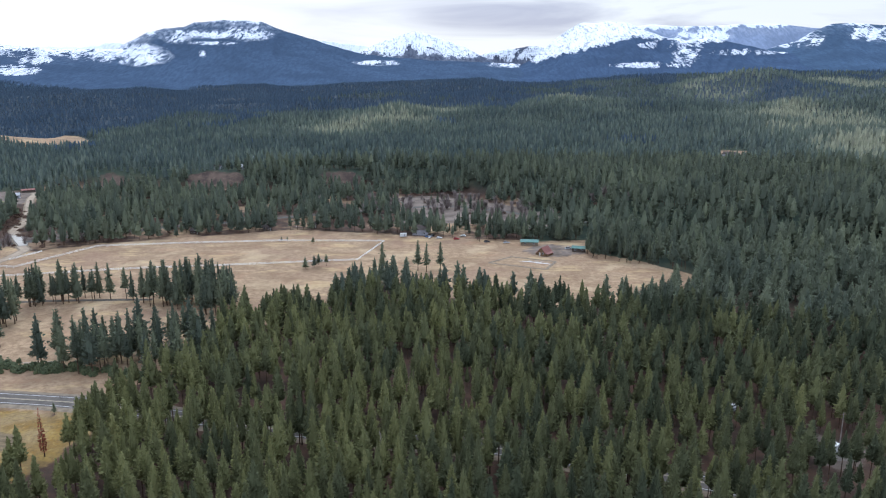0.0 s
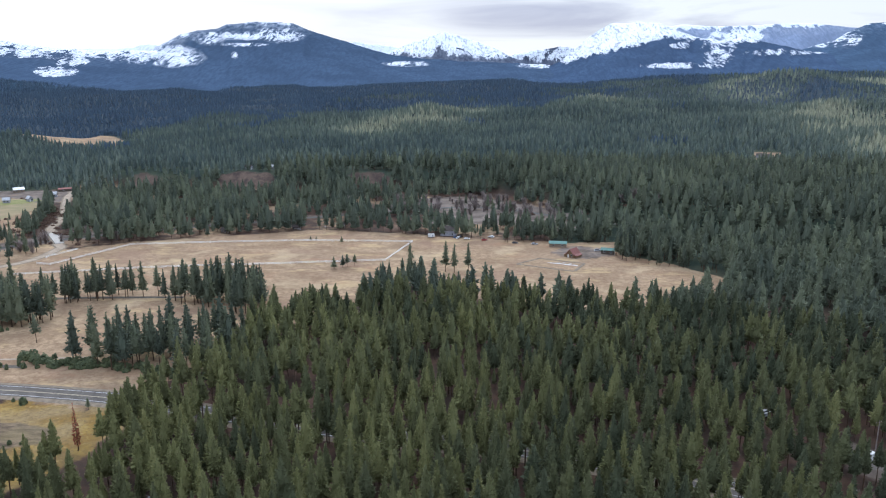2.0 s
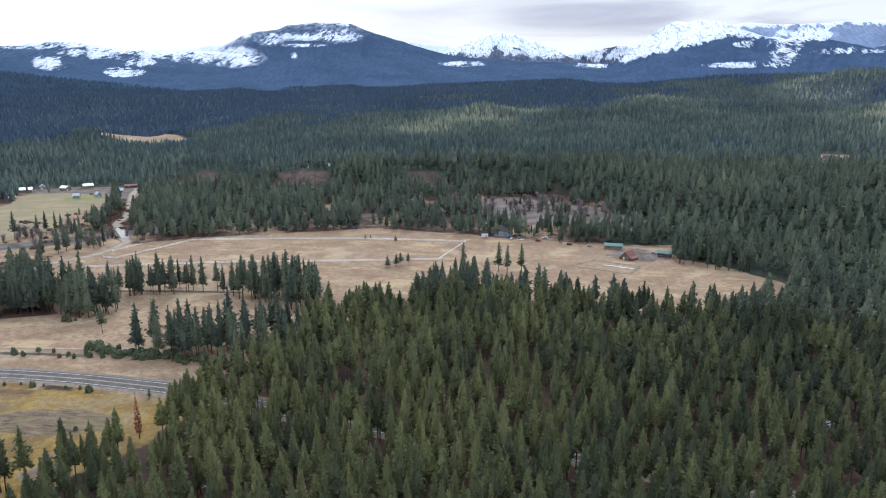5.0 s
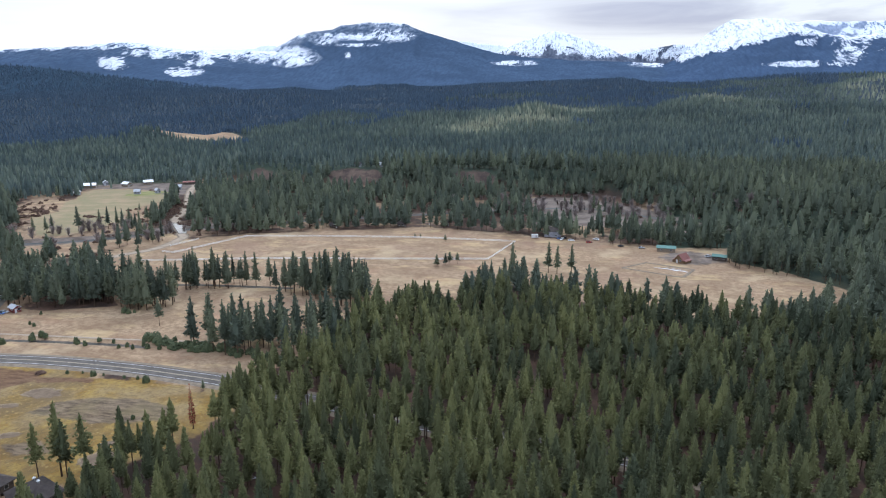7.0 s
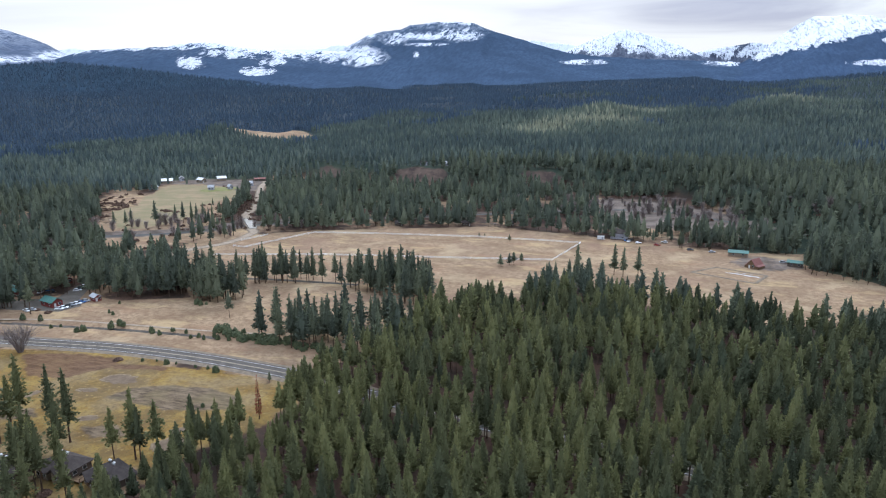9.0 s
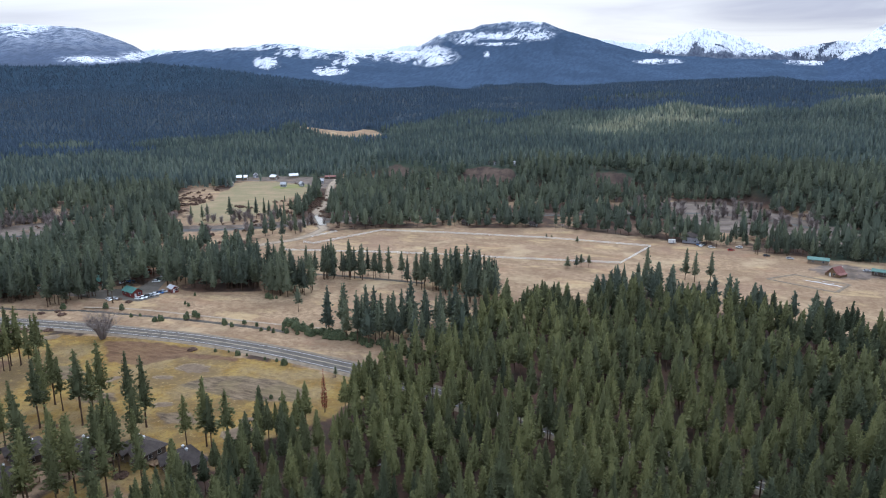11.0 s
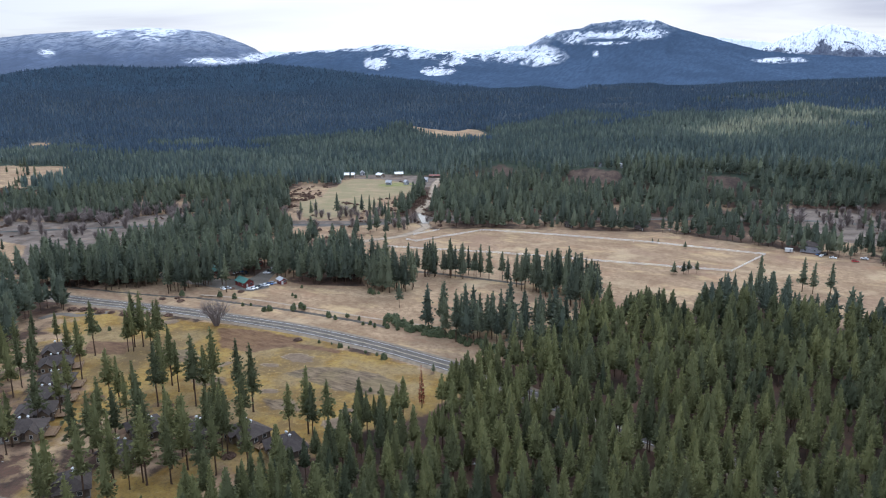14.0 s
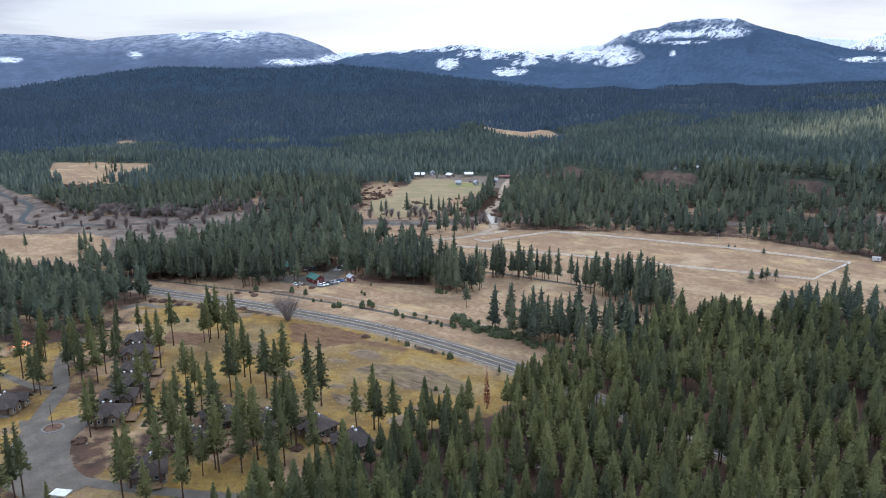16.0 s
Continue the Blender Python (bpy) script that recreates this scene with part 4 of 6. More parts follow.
def clear_of(x, y, gap=0.0):
    ok = np.ones(x.shape, bool)
    for p in CLEARINGS:
        ok &= inside(p, x, y) < gap
    ok &= near_line(HIGHWAY, x, y) > np.where(x > -118, 5.6, 10)
    for line in (FARM_LANE, TERRACE_LANE):
        ok &= near_line(line, x, y) > 9
    ok &= near_line(RIVER, x, y) > np.where((x > 95) | ((x > -290) & (x < -60)), 6, 13)
    return ok


def scatter(cell, r0, r1, seed, az0=-33.5, az1=69.0, jitter=0.46):
    """Jittered spots on the wooded land of a ring sector."""
    rs = np.random.RandomState(seed)
    lim = r1
    gx, gy = np.meshgrid(np.arange(-lim, lim * 0.72, cell), np.arange(0 if r1 < 600 else -0.02 * lim, lim, cell))
    x = gx.ravel() + rs.uniform(-jitter, jitter, gx.size) * cell
    y = gy.ravel() + rs.uniform(-jitter, jitter, gx.size) * cell
    r, az = np.hypot(x, y), np.degrees(np.arctan2(-x, y))
    ok = (r > r0) & (r < r1) & (az > az0) & (az < az1)
    x, y = x[ok], y[ok]
    ok = clear_of(x, y)
    return x[ok], y[ok], rs


def wood(name, spots, variants, heights, tint, label, material, trunks=True, widen=None, sink=0.0, blue=None, ground=None):
    """Join many trees into one object of countless stems."""
    x, y = spots
    z = (land(x, y) if ground is None else ground) - sink
    n = len(x)
    which = GRAIN.randint(0, len(variants), n)
    turn = GRAIN.uniform(0, 6.283, n)
    fat = GRAIN.uniform(0.85, 1.25, n) if widen is None else widen
    all_v, all_f, all_s, all_t, base = [], [], [], [], 0
    for k, (cv, cf, tv, tf) in enumerate(variants):
        sel = np.where(which == k)[0]
        if not len(sel):
            continue
        for verts, faces, slot in ((cv, cf, 0), (tv, tf, 1)):
            if verts is None or (slot == 1 and not trunks):
                continue
            c, s = np.cos(turn[sel])[:, None], np.sin(turn[sel])[:, None]
            w = (heights[sel] * fat[sel])[:, None] if slot == 0 else heights[sel][:, None]
            vx, vy, vz = verts[None, :, 0] * w, verts[None, :, 1] * w, verts[None, :, 2] * heights[sel][:, None]
            out = np.stack([vx * c - vy * s + x[sel][:, None], vx * s + vy * c + y[sel][:, None], vz + z[sel][:, None]], -1)
            m_ = len(verts)
            fi = faces[None] + (base + np.arange(len(sel)) * m_)[:, None, None]
            all_v.append(out.reshape(-1, 3))
            all_f.append(fi.reshape(-1, 3))
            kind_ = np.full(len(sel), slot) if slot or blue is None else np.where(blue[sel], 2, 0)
            all_s.append(np.repeat(kind_, len(faces)))
            all_t.append(np.repeat(tint[sel], m_))
            base += len(sel) * m_
    t = np.concatenate(all_t)
    me = mesh_of(name, np.concatenate(all_v), np.concatenate(all_f), [MAT[material], MAT["bark"], MAT["needles_haze"]], np.concatenate(all_s), [("tint", t), ("single", np.zeros_like(t))])
    return tagged(new(name, me), label, "forest", kind="stuff")


def tuft_crown(seed, tufts, low=0.3, wide=0.165, taper=0.8, core=0.78, size=0.06, sides=7, rings=6, whorls=0, boughs=6, droop=0.0, closed=True):
    """A soft conifer crown of unit height: needle tufts all over a lumpy core, drawn into boughs where whorls are given."""
    rs = np.random.RandomState(seed)

    def reach(s):
        return wide * (1 - s) ** taper * (0.55 + 0.45 * min(1, (s + 0.02) * 5)) + 0.006

    v, f = [], []
    lump = rs.uniform(0.8, 1.2, (rings, sides))
    for i in range(rings):
        s_ = i / rings
        for k in range(sides):
            a = 6.283 * (k + 0.5 * (i % 2)) / sides
            q = reach(s_) * core * lump[i, k]
            v.append((q * math.cos(a), q * math.sin(a), low + (1 - low) * s_ + rs.uniform(-0.015, 0.015)))
    v += [(0, 0, 0.995), (0, 0, low + 0.03)]
    for i in range(rings - 1):
        for k in range(sides):
            a, b_ = i * sides + k, i * sides + (k + 1) % sides
            f += [(a, b_, b_ + sides), (a, b_ + sides, a + sides)]
    last, n = (rings - 1) * sides, rings * sides
    f += [(last + k, last + (k + 1) % sides, n) for k in range(sides)] + [((k + 1) % sides, k, n + 1) for k in range(sides) if closed]
    limbs = rs.uniform(0, 6.283, (max(whorls, 1), boughs)), rs.uniform(0.55, 1.25, (max(whorls, 1), boughs))
    for t in range(tufts):
        s_ = 1 - math.sqrt(rs.uniform(0.0, 1.0)) if t % 4 else rs.uniform(0, 0.97)
        a, far = rs.uniform(0, 6.283), rs.uniform(0.85, 1.1)
        out = rs.uniform(0.72, 1.0)
        if whorls:
            w = min(whorls - 1, int(s_ * whorls))
            b_ = rs.randint(boughs)
            a, far = limbs[0][w, b_] + rs.normal(0, 0.16), limbs[1][w, b_]
            out = rs.uniform(0.35, 1.0)
            s_ = min(0.97, (w + 0.5 + rs.normal(0, 0.13)) / whorls)
        q = reach(s_) * far * out
        z = low + (1 - low) * s_ - droop * q * q / wide
        up = rs.uniform(-0.25, 0.75) + 0.7 * s_
        c, d = math.cos(a), math.sin(a)
        way = Vector((c, d, up)).normalized()
        side_ = way.cross(Vector((rs.normal(), rs.normal(), rs.normal() + 0.6))).normalized()
        L = size * rs.uniform(0.65, 1.3) * (0.65 + 0.5 * (1 - s_))
        p = Vector((q * c, q * d, z)) - way * L * 0.35
        base = len(v)
        v += [tuple(p - side_ * L * 0.42), tuple(p + side_ * L * 0.42), tuple(p + way * L)]
        f.append((base, base + 1, base + 2))
    return np.array(v, np.float32), np.array(f, np.int32)


def small_crown(seed, sides, rings, low=0.12, wide=0.2, tufts=0):
    """A far conifer: a ragged, rounded cone."""
    return tuft_crown(seed, tufts, low, wide, 0.8, 1.0, 0.1, sides, rings, closed=False)


SHAPES = ((0.30, 0.165), (0.38, 0.150), (0.26, 0.175), (0.44, 0.155), (0.34, 0.135), (0.22, 0.165))
NEAR_FORMS = [(*tuft_crown(11 + i, 320, low, wide, 0.84 + 0.04 * i, 0.70, 0.048), *stem(20 + i)) for i, (low, wide) in enumerate(SHAPES)]
BACK_FORMS = [(*tuft_crown(111 + i, 130, low, wide, 0.88, 0.78, 0.075, 6, 5), *stem(120 + i, 4)) for i, (low, wide) in enumerate(SHAPES[:5])]
MID_FORMS = [(*tuft_crown(41 + i, 84, low, wide, 0.82, 0.8, 0.09, 6, 4), *stem(50 + i, 4, radius=0.012)) for i, (low, wide) in enumerate(((0.24, 0.16), (0.30, 0.15), (0.2, 0.175), (0.36, 0.155), (0.24, 0.14)))]
VALLEY_FORMS = [(*tuft_crown(45 + i, 40, low, wide, 0.82, 0.85, 0.11, 6, 3), *stem(55 + i, 3, radius=0.012)) for i, (low, wide) in enumerate(((0.18, 0.17), (0.24, 0.155), (0.14, 0.18), (0.28, 0.16)))]
BELT_FORMS = [(*tuft_crown(31 + i, 340, low, wide, 0.85, 0.5, 0.052, 6, 5, 13 + i % 3, 8, 0.5), *stem(36 + i)) for i, (low, wide) in enumerate(((0.20, 0.17), (0.28, 0.16), (0.15, 0.18), (0.33, 0.16), (0.24, 0.15)))]
FAR_FORMS = [(*small_crown(61 + i, 5, 2, 0.10, w, 6), None, None) for i, w in enumerate((0.18, 0.2, 0.16, 0.19))]
HILL_FORMS = [(*small_crown(71 + i, 5, 1, 0.08, w, 3), None, None) for i, w in enumerate((0.2, 0.22, 0.18))]


def form_meshes(forms, needles, tint=0.05, spread=0.75):
    """Crown and trunk meshes that the single trees share."""
    out = []
    for cv, cf, tv, tf in forms:
        t = np.zeros(len(cv))
        a = mesh_of("crown", cv, cf, [MAT[needles]], None, [("tint", t + tint), ("single", t + spread)])
        b_ = mesh_of("trunk", tv, tf, [MAT["bark"]])
        out.append((a, b_))
    return out


SINGLE = form_meshes(NEAR_FORMS, "needles", 0.15, 0.55)
# darker-tinted copies that paint shade onto the right-hand trees
SINGLE_SHADED = form_meshes(NEAR_FORMS, "needles", 0.02, 0.48)
SINGLE_VALLEY = form_meshes(BELT_FORMS, "needles_valley")
TALL_BARE = form_meshes([(*tuft_crown(90 + i, 560, low, wide, 0.72, 0.4, 0.038, 6, 6, 15 + i % 3, 7, 0.6), *stem(95 + i)) for i, (low, wide) in enumerate(((0.34, 0.145), (0.42, 0.14), (0.30, 0.155), (0.38, 0.13)))], "needles", 0.25, 0.55)


def pine(meshes, x, y, h, turn, fat=1.0, label="tall green pine on dry grass", group="pines", name="pine_tree"):
    ob = thing(name, pose(x, y, ground_at(x, y), 0, 0, turn), label, "tree", group)
    for key, me, w in (("trunk", meshes[1], 1.0), ("crown", meshes[0], fat)):
        o = new(key, me)
        o.parent = ob
        o.scale = (h * w, h * w, h)
    return ob


rnd = random.Random(5)


CABINS = [(-236, 127, 42), (-246, 137, 46), (-255, 147, 44), (-265, 157, 40), (-282, 168, 48), (-295, 178, 44), (-275, 110, 120), (-200, 148, -20), (-194, 133, 15), (-190, 113, -35), (-184, 155, -15), (-168, 162, -8), (-150, 161, -25)]


def pines(spots, forms, h0, h1, label, group, fat=(0.85, 1.2)):
    for q in spots:
        x, y = q[0], q[1]
        for cx, cy, _ in CABINS:
            gap = math.hypot(x - cx, y - cy)
            if gap < 7.8:
                x, y = cx + (x - cx) / (gap + 1e-6) * 7.8, cy + (y - cy) / (gap + 1e-6) * 7.8
        h = q[2] if len(q) > 2 else rnd.uniform(h0, h1)
        pine(rnd.choice(forms), x, y, h, rnd.uniform(0, 360), rnd.uniform(*fat), label, group)


# pines that stand apart: round the cabins and on the golden lawn
LAWN_PINES = [(-152.5, 174.5, 25), (-149, 172.5, 20.5), (-143, 173.5, 22.5), (-175, 153), (-164, 156), (-176, 168, 24), (-271, 197), (-263, 200), (-259, 202), (-203, 171), (-205, 178), (-178, 143), (-180, 140), (-227, 157), (-214, 154),
              (-174, 156), (-211, 138), (-273, 196), (-275, 201), (-272, 203), (-268, 207), (-288, 151), (-283, 124), (-278, 124), (-287, 140), (-271, 137), (-250, 150), (-229, 116), (-233, 121), (-268, 153), (-211, 148), (-231, 156), (-215, 164),
              (-219, 170), (-230, 183), (-219, 177), (-215, 181), (-203, 176), (-193, 183), (-181, 178), (-202, 137), (-205, 130), (-189, 108), (-185, 112), (-174, 126), (-175, 136), (-170, 138), (-170, 147), (-165, 150), (-194, 127), (-302, 150), (-311, 143),
              (-206, 81, 25), (-203, 76, 24), (-210, 85, 24), (-198, 86, 9), (-212, 76, 22), (-223, 173), (-226, 180), (-207, 184), (-168, 130), (-160, 140), (-158, 133), (-182, 121), (-240, 134), (-243, 140), (-295, 160), (-262, 166), (-300, 128), (-293, 116)]
pines(LAWN_PINES, TALL_BARE, 20, 27, "tall slender pine with a bare lower trunk on dry grass", "pines among the cabins", (0.9, 1.15))
spare = random.Random(61)
more = [(spare.uniform(-205, -146), spare.uniform(96, 168)) for _ in range(26)] + [(spare.uniform(-325, -268), spare.uniform(115, 190)) for _ in range(14)]
more = [q for q in more if min(float(near_line(l, np.array(q[0]), np.array(q[1]))) for l in (LODGE_DRIVE, SIDE_DRIVE, LOWER_DRIVE)) > 5]
pines(more, TALL_BARE, 17, 26, "tall slender pine with a bare lower trunk on dry grass", "pines among the cabins", (0.85, 1.1))
pines([(-41, 438, 19), (-19, 438, 20), (-13.5, 436, 19), (-5, 438, 19), (-52, 420, 12), (-57, 418, 11), (-201, 306, 15)],
      SINGLE_VALLEY, 12, 18, "lone dark green pine in the dry meadow", "meadow pines")
pines([(-90, 443, 8.0), (-85, 446, 8.2), (-82.5, 448, 8.6), (-78, 450, 8), (-98, 514, 5.5), (-123, 523, 3.5), (-119, 524, 3)], SINGLE_VALLEY, 6, 8, "small bushy dark green pine in the dry meadow", "young meadow pines", (1.7, 2.1))
rows_ = [(-238, 330), (-231, 327), (-226, 327), (-221, 327), (-218, 338), (-215, 343), (-228, 336), (-235, 338), (-222, 334), (-220, 365), (-216, 370), (-209, 375), (-201, 375), (-191, 381), (-176, 380), (-164, 374), (-157, 370), (-153, 376), (-145, 372),
         (-138, 373), (-132, 373), (-124, 370), (-127, 376), (-135, 380), (-142, 380), (-149, 368), (-118, 366), (-112, 360), (-245, 345), (-250, 340), (-256, 350), (-262, 346), (-230, 362), (-240, 360), (-248, 364), (-130, 362), (-140, 364), (-122, 356), (-115, 350), (-147, 378, 22), (-143, 375, 23), (-139, 378, 23), (-135, 376, 24), (-131, 379, 23), (-127, 372, 24), (-123, 375, 22), (-119, 371, 22), (-133, 369, 22), (-128, 366, 21), (-151, 372, 21), (-116, 362, 20), (-110, 354, 20), (-237, 334), (-227, 331), (-219, 331), (-213, 338), (-260, 354), (-254, 358)]
pines(rows_, SINGLE_VALLEY, 18, 26, "dark green pine in the belt across the meadow", "pine belt")
store_ = [(-300, 322), (-306, 329), (-314, 318), (-322, 335), (-330, 328), (-318, 345), (-338, 320), (-345, 327), (-352, 318), (-358, 326), (-356, 300), (-349, 302), (-335, 300), (-330, 306), (-322, 302), (-316, 306), (-366, 315), (-372, 305), (-380, 298), (-312, 300),
          (-280, 322), (-274, 325), (-268, 322), (-262, 328), (-283, 330), (-290, 326), (-276, 333), (-266, 336), (-258, 332), (-252, 328), (-352, 276), (-360, 272), (-345, 278), (-372, 262), (-382, 256), (-392, 248), (-385, 270), (-340, 274), (-398, 262), (-303, 284), (-366, 256), (-296, 318), (-309, 338), (-300, 334), (-292, 338), (-284, 342), (-322, 290), (-328, 286), (-335, 283), (-316, 293), (-342, 290), (-350, 286), (-357, 288), (-330, 296), (-345, 297), (-362, 282), (-376, 280), (-368, 270), (-378, 264), (-390, 258), (-404, 252), (-410, 246), (-372, 290)]
pines(store_, SINGLE_VALLEY, 17, 25, "dark green pine shading the store buildings", "pines round the store")
k_spots = [(-172, 285), (-168, 294), (-160, 295), (-149, 289), (-142, 291), (-134, 300), (-124, 294), (-127, 313), (-122, 310), (-118, 311), (-164, 288), (-156, 286), (-152, 296), (-145, 283), (-138, 287), (-131, 291), (-126, 286), (-120, 300), (-113, 305),
           (-110, 297), (-116, 289), (-133, 282), (-140, 279), (-150, 280), (-158, 279), (-121, 281), (-112, 284), (-128, 301), (-138, 297), (-146, 300), (-113, 316), (-106, 310)]
pines(k_spots, SINGLE_VALLEY, 16, 23, "dark green pine in a dense stand by the ditch", "pine stand by the ditch")

def stand(outline, n, h0, h1, seed, label):
    """A dense stand of pines inside an outline."""
    rs = np.random.RandomState(seed)
    px, py = np.array(outline).T
    sx, sy = rs.uniform(px.min(), px.max(), n * 6), rs.uniform(py.min(), py.max(), n * 6)
    ok = inside(outline, sx, sy) > 0
    sx, sy = sx[ok][:n], sy[ok][:n]
    wood("pine_stand", (sx, sy), BELT_FORMS, rs.uniform(h0, h1, len(sx)), rs.uniform(0.05, 0.55, len(sx)), label, "needles_valley")


stand([(-176, 284), (-166, 299), (-128, 318), (-104, 314), (-100, 290), (-116, 275), (-150, 274)], 24, 17, 26, 81, "dense stand of dark pines between ditch and meadow")
stand([(-266, 342), (-264, 362), (-214, 352), (-212, 328), (-240, 325)], 30, 17, 25, 82, "stand of dark pines at the meadow's edge")
stand([(-160, 366), (-158, 385), (-118, 381), (-106, 352), (-118, 346), (-136, 360)], 22, 18, 25, 83, "row of tall dark pines across the meadow")
stand([(-330, 275), (-325, 284), (-352, 290), (-400, 270), (-412, 240), (-375, 250)], 40, 16, 24, 84, "roadside stand of dark pines")

stand([(-413, 246), (-345, 262), (-325, 268), (-318, 290), (-352, 300), (-440, 262)], 52, 18, 25, 88, "tall dark pines between the highway and the store")
stand([(-228, 360), (-224, 378), (-160, 386), (-157, 368), (-190, 374)], 24, 16, 24, 89, "loose row of dark pines along the earth track")
stand([(92, 480), (97, 468), (108, 462), (131, 446), (139, 470), (127, 500), (106, 512)], 62, 12, 17, 85, "dense grove of dark pines beside the farm yard")
stand([(17, 519), (52, 519), (98, 520), (94, 542), (40, 540), (20, 528)], 62, 10, 16, 86, "row of dark pines behind the farm sheds")
stand([(-4, 545), (20, 535), (44, 545), (40, 585), (8, 585)], 26, 8, 15, 87, "loose pines behind the farmhouse")

# the near forest: its first trees stand singly, the rest is one wood
x, y, rs = scatter(5.35, 140, 360, 3)
keep = (vnoise(x / 15, y / 15, 4) > 0.16) | (near_line(HIGHWAY, x, y) < 16)
x, y = x[keep], y[keep]
side = HIGHWAY[(HIGHWAY[:, 0] > -112) & (HIGHWAY[:, 0] < 150)]
spot = side[rs.randint(0, len(side), 70)] + np.column_stack([rs.uniform(-2, 2, 70), -rs.uniform(5.6, 9.5, 70)])
spot = spot[near_line(HIGHWAY, spot[:, 0], spot[:, 1]) > 4.9]
x, y = np.append(x, spot[:, 0]), np.append(y, spot[:, 1])
h = rs.uniform(14.5, 21, len(x)) * (0.85 + 0.3 * vnoise(x / 40, y / 40, 8))
small = rs.rand(len(x)) < 0.15
h = np.where(small, h * 0.6, h)
r = np.hypot(x, y)
first = np.argsort(np.where(r > 158, r, 1e6))[:210]
for i in first:
    pine((SINGLE_SHADED if x[i] > 10 else SINGLE)[rs.randint(len(SINGLE))], float(x[i]), float(y[i]), float(h[i]), float(rs.uniform(0, 360)), float(rs.uniform(0.75, 1.12)), "green fir in the dense near forest", "near forest firs", "fir_tree")
rest = np.setdiff1d(np.arange(len(x)), first)
x, y, h = x[rest], y[rest], h[rest]
# shade towards the right is painted into the tint; also darker farther back
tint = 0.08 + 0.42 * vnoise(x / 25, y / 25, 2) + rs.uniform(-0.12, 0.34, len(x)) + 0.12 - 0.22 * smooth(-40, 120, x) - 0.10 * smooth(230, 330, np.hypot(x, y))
back = np.hypot(x, y) > 262
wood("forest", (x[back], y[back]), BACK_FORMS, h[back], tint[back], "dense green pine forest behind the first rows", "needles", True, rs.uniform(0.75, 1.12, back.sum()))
x, y, h, tint = x[~back], y[~back], h[~back], tint[~back]
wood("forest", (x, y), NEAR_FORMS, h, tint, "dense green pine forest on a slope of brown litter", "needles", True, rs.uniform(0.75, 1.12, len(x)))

for r0, r1, cell, seed, forms in ((360, 530, 6.8, 13, MID_FORMS), (530, 830, 7.2, 17, VALLEY_FORMS)):
    x, y, rs = scatter(cell, r0, r1, seed)
    keep = (fbm(x / 26, y / 26, 3, 14) > np.where((land(x, y) < 4) & (np.degrees(np.arctan2(-x, y)) > -6), 0.35, 0.24)) & (rs.rand(len(x)) < 0.94)
    x, y = x[keep], y[keep]
    h = rs.uniform(11, 22, len(x)) * (0.85 + 0.3 * vnoise(x / 60, y / 60, 18))
    wood("forest", (x, y), forms, h, 0.10 + 0.3 * vnoise(x / 40, y / 40, 6) + rs.uniform(-0.12, 0.28, len(x)), "dark green pine woods across the valley floor", "needles_valley", True, rs.uniform(0.95, 1.3, len(x)))


def haze_share(x, y, rs):
    """Picks trees that carry painted distance haze: more with distance, all well past the brow."""
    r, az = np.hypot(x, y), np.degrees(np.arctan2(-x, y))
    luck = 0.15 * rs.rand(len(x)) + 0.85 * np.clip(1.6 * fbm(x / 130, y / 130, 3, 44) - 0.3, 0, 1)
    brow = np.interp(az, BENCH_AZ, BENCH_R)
    return luck < np.maximum(0.45 * smooth(750, 1900, r) * (1 - sun_patch_share(x, y)), smooth(brow - 420, brow + 300, r))


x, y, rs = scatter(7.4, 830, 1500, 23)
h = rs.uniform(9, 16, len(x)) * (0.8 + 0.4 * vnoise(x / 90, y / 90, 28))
wood("forest", (x, y), FAR_FORMS, h, 0.02 + 0.4 * vnoise(x / 70, y / 70, 26) + rs.uniform(-0.2, 0.35, len(x)) + 0.95 * sun_patch_share(x, y), "dark conifer woods on the river terrace", "needles_far", False, rs.uniform(0.85, 1.25, len(x)), blue=haze_share(x, y, rs))

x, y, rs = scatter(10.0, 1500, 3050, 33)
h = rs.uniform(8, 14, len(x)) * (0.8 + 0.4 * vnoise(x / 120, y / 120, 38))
wood("forest", (x, y), HILL_FORMS, h, 0.0 + 0.35 * vnoise(x / 110, y / 110, 36) + rs.uniform(-0.2, 0.3, len(x)) + 0.95 * sun_patch_share(x, y), "dark conifer woods on the far hills", "needles_far", False, GRAIN.uniform(1.2, 1.7, len(x)), 1.0, haze_share(x, y, rs))


def slope_spots(grid, n, low_, high_, seed):
    """Random spots on a mountain's slope between two heights, where no snow lies."""
    gx, gy, gz, snow = grid
    rs = np.random.RandomState(seed)
    i, j = rs.randint(0, gx.shape[0] - 6, n), rs.randint(0, gx.shape[1] - 1, n)
    u, v = rs.rand(n), rs.rand(n)
    at = lambda q: (q[i, j] * (1 - u) + q[i + 1, j] * u) * (1 - v) + (q[i, j + 1] * (1 - u) + q[i + 1, j + 1] * u) * v
    x, y, z = at(gx), at(gy), at(gz)
    ok = (z > low_) & (z < high_) & (at(snow) < -0.25)
    return x[ok], y[ok], z[ok], rs


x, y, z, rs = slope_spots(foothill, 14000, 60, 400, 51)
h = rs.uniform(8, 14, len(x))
wood("forest", (x, y), HILL_FORMS, h, 0.35 * vnoise(x / 130, y / 130, 36) + rs.uniform(-0.1, 0.25, len(x)), "dark fir woods on the lower mountain slopes", "needles_haze", False, rs.uniform(1.2, 1.7, len(x)), 1.0, ground=z)


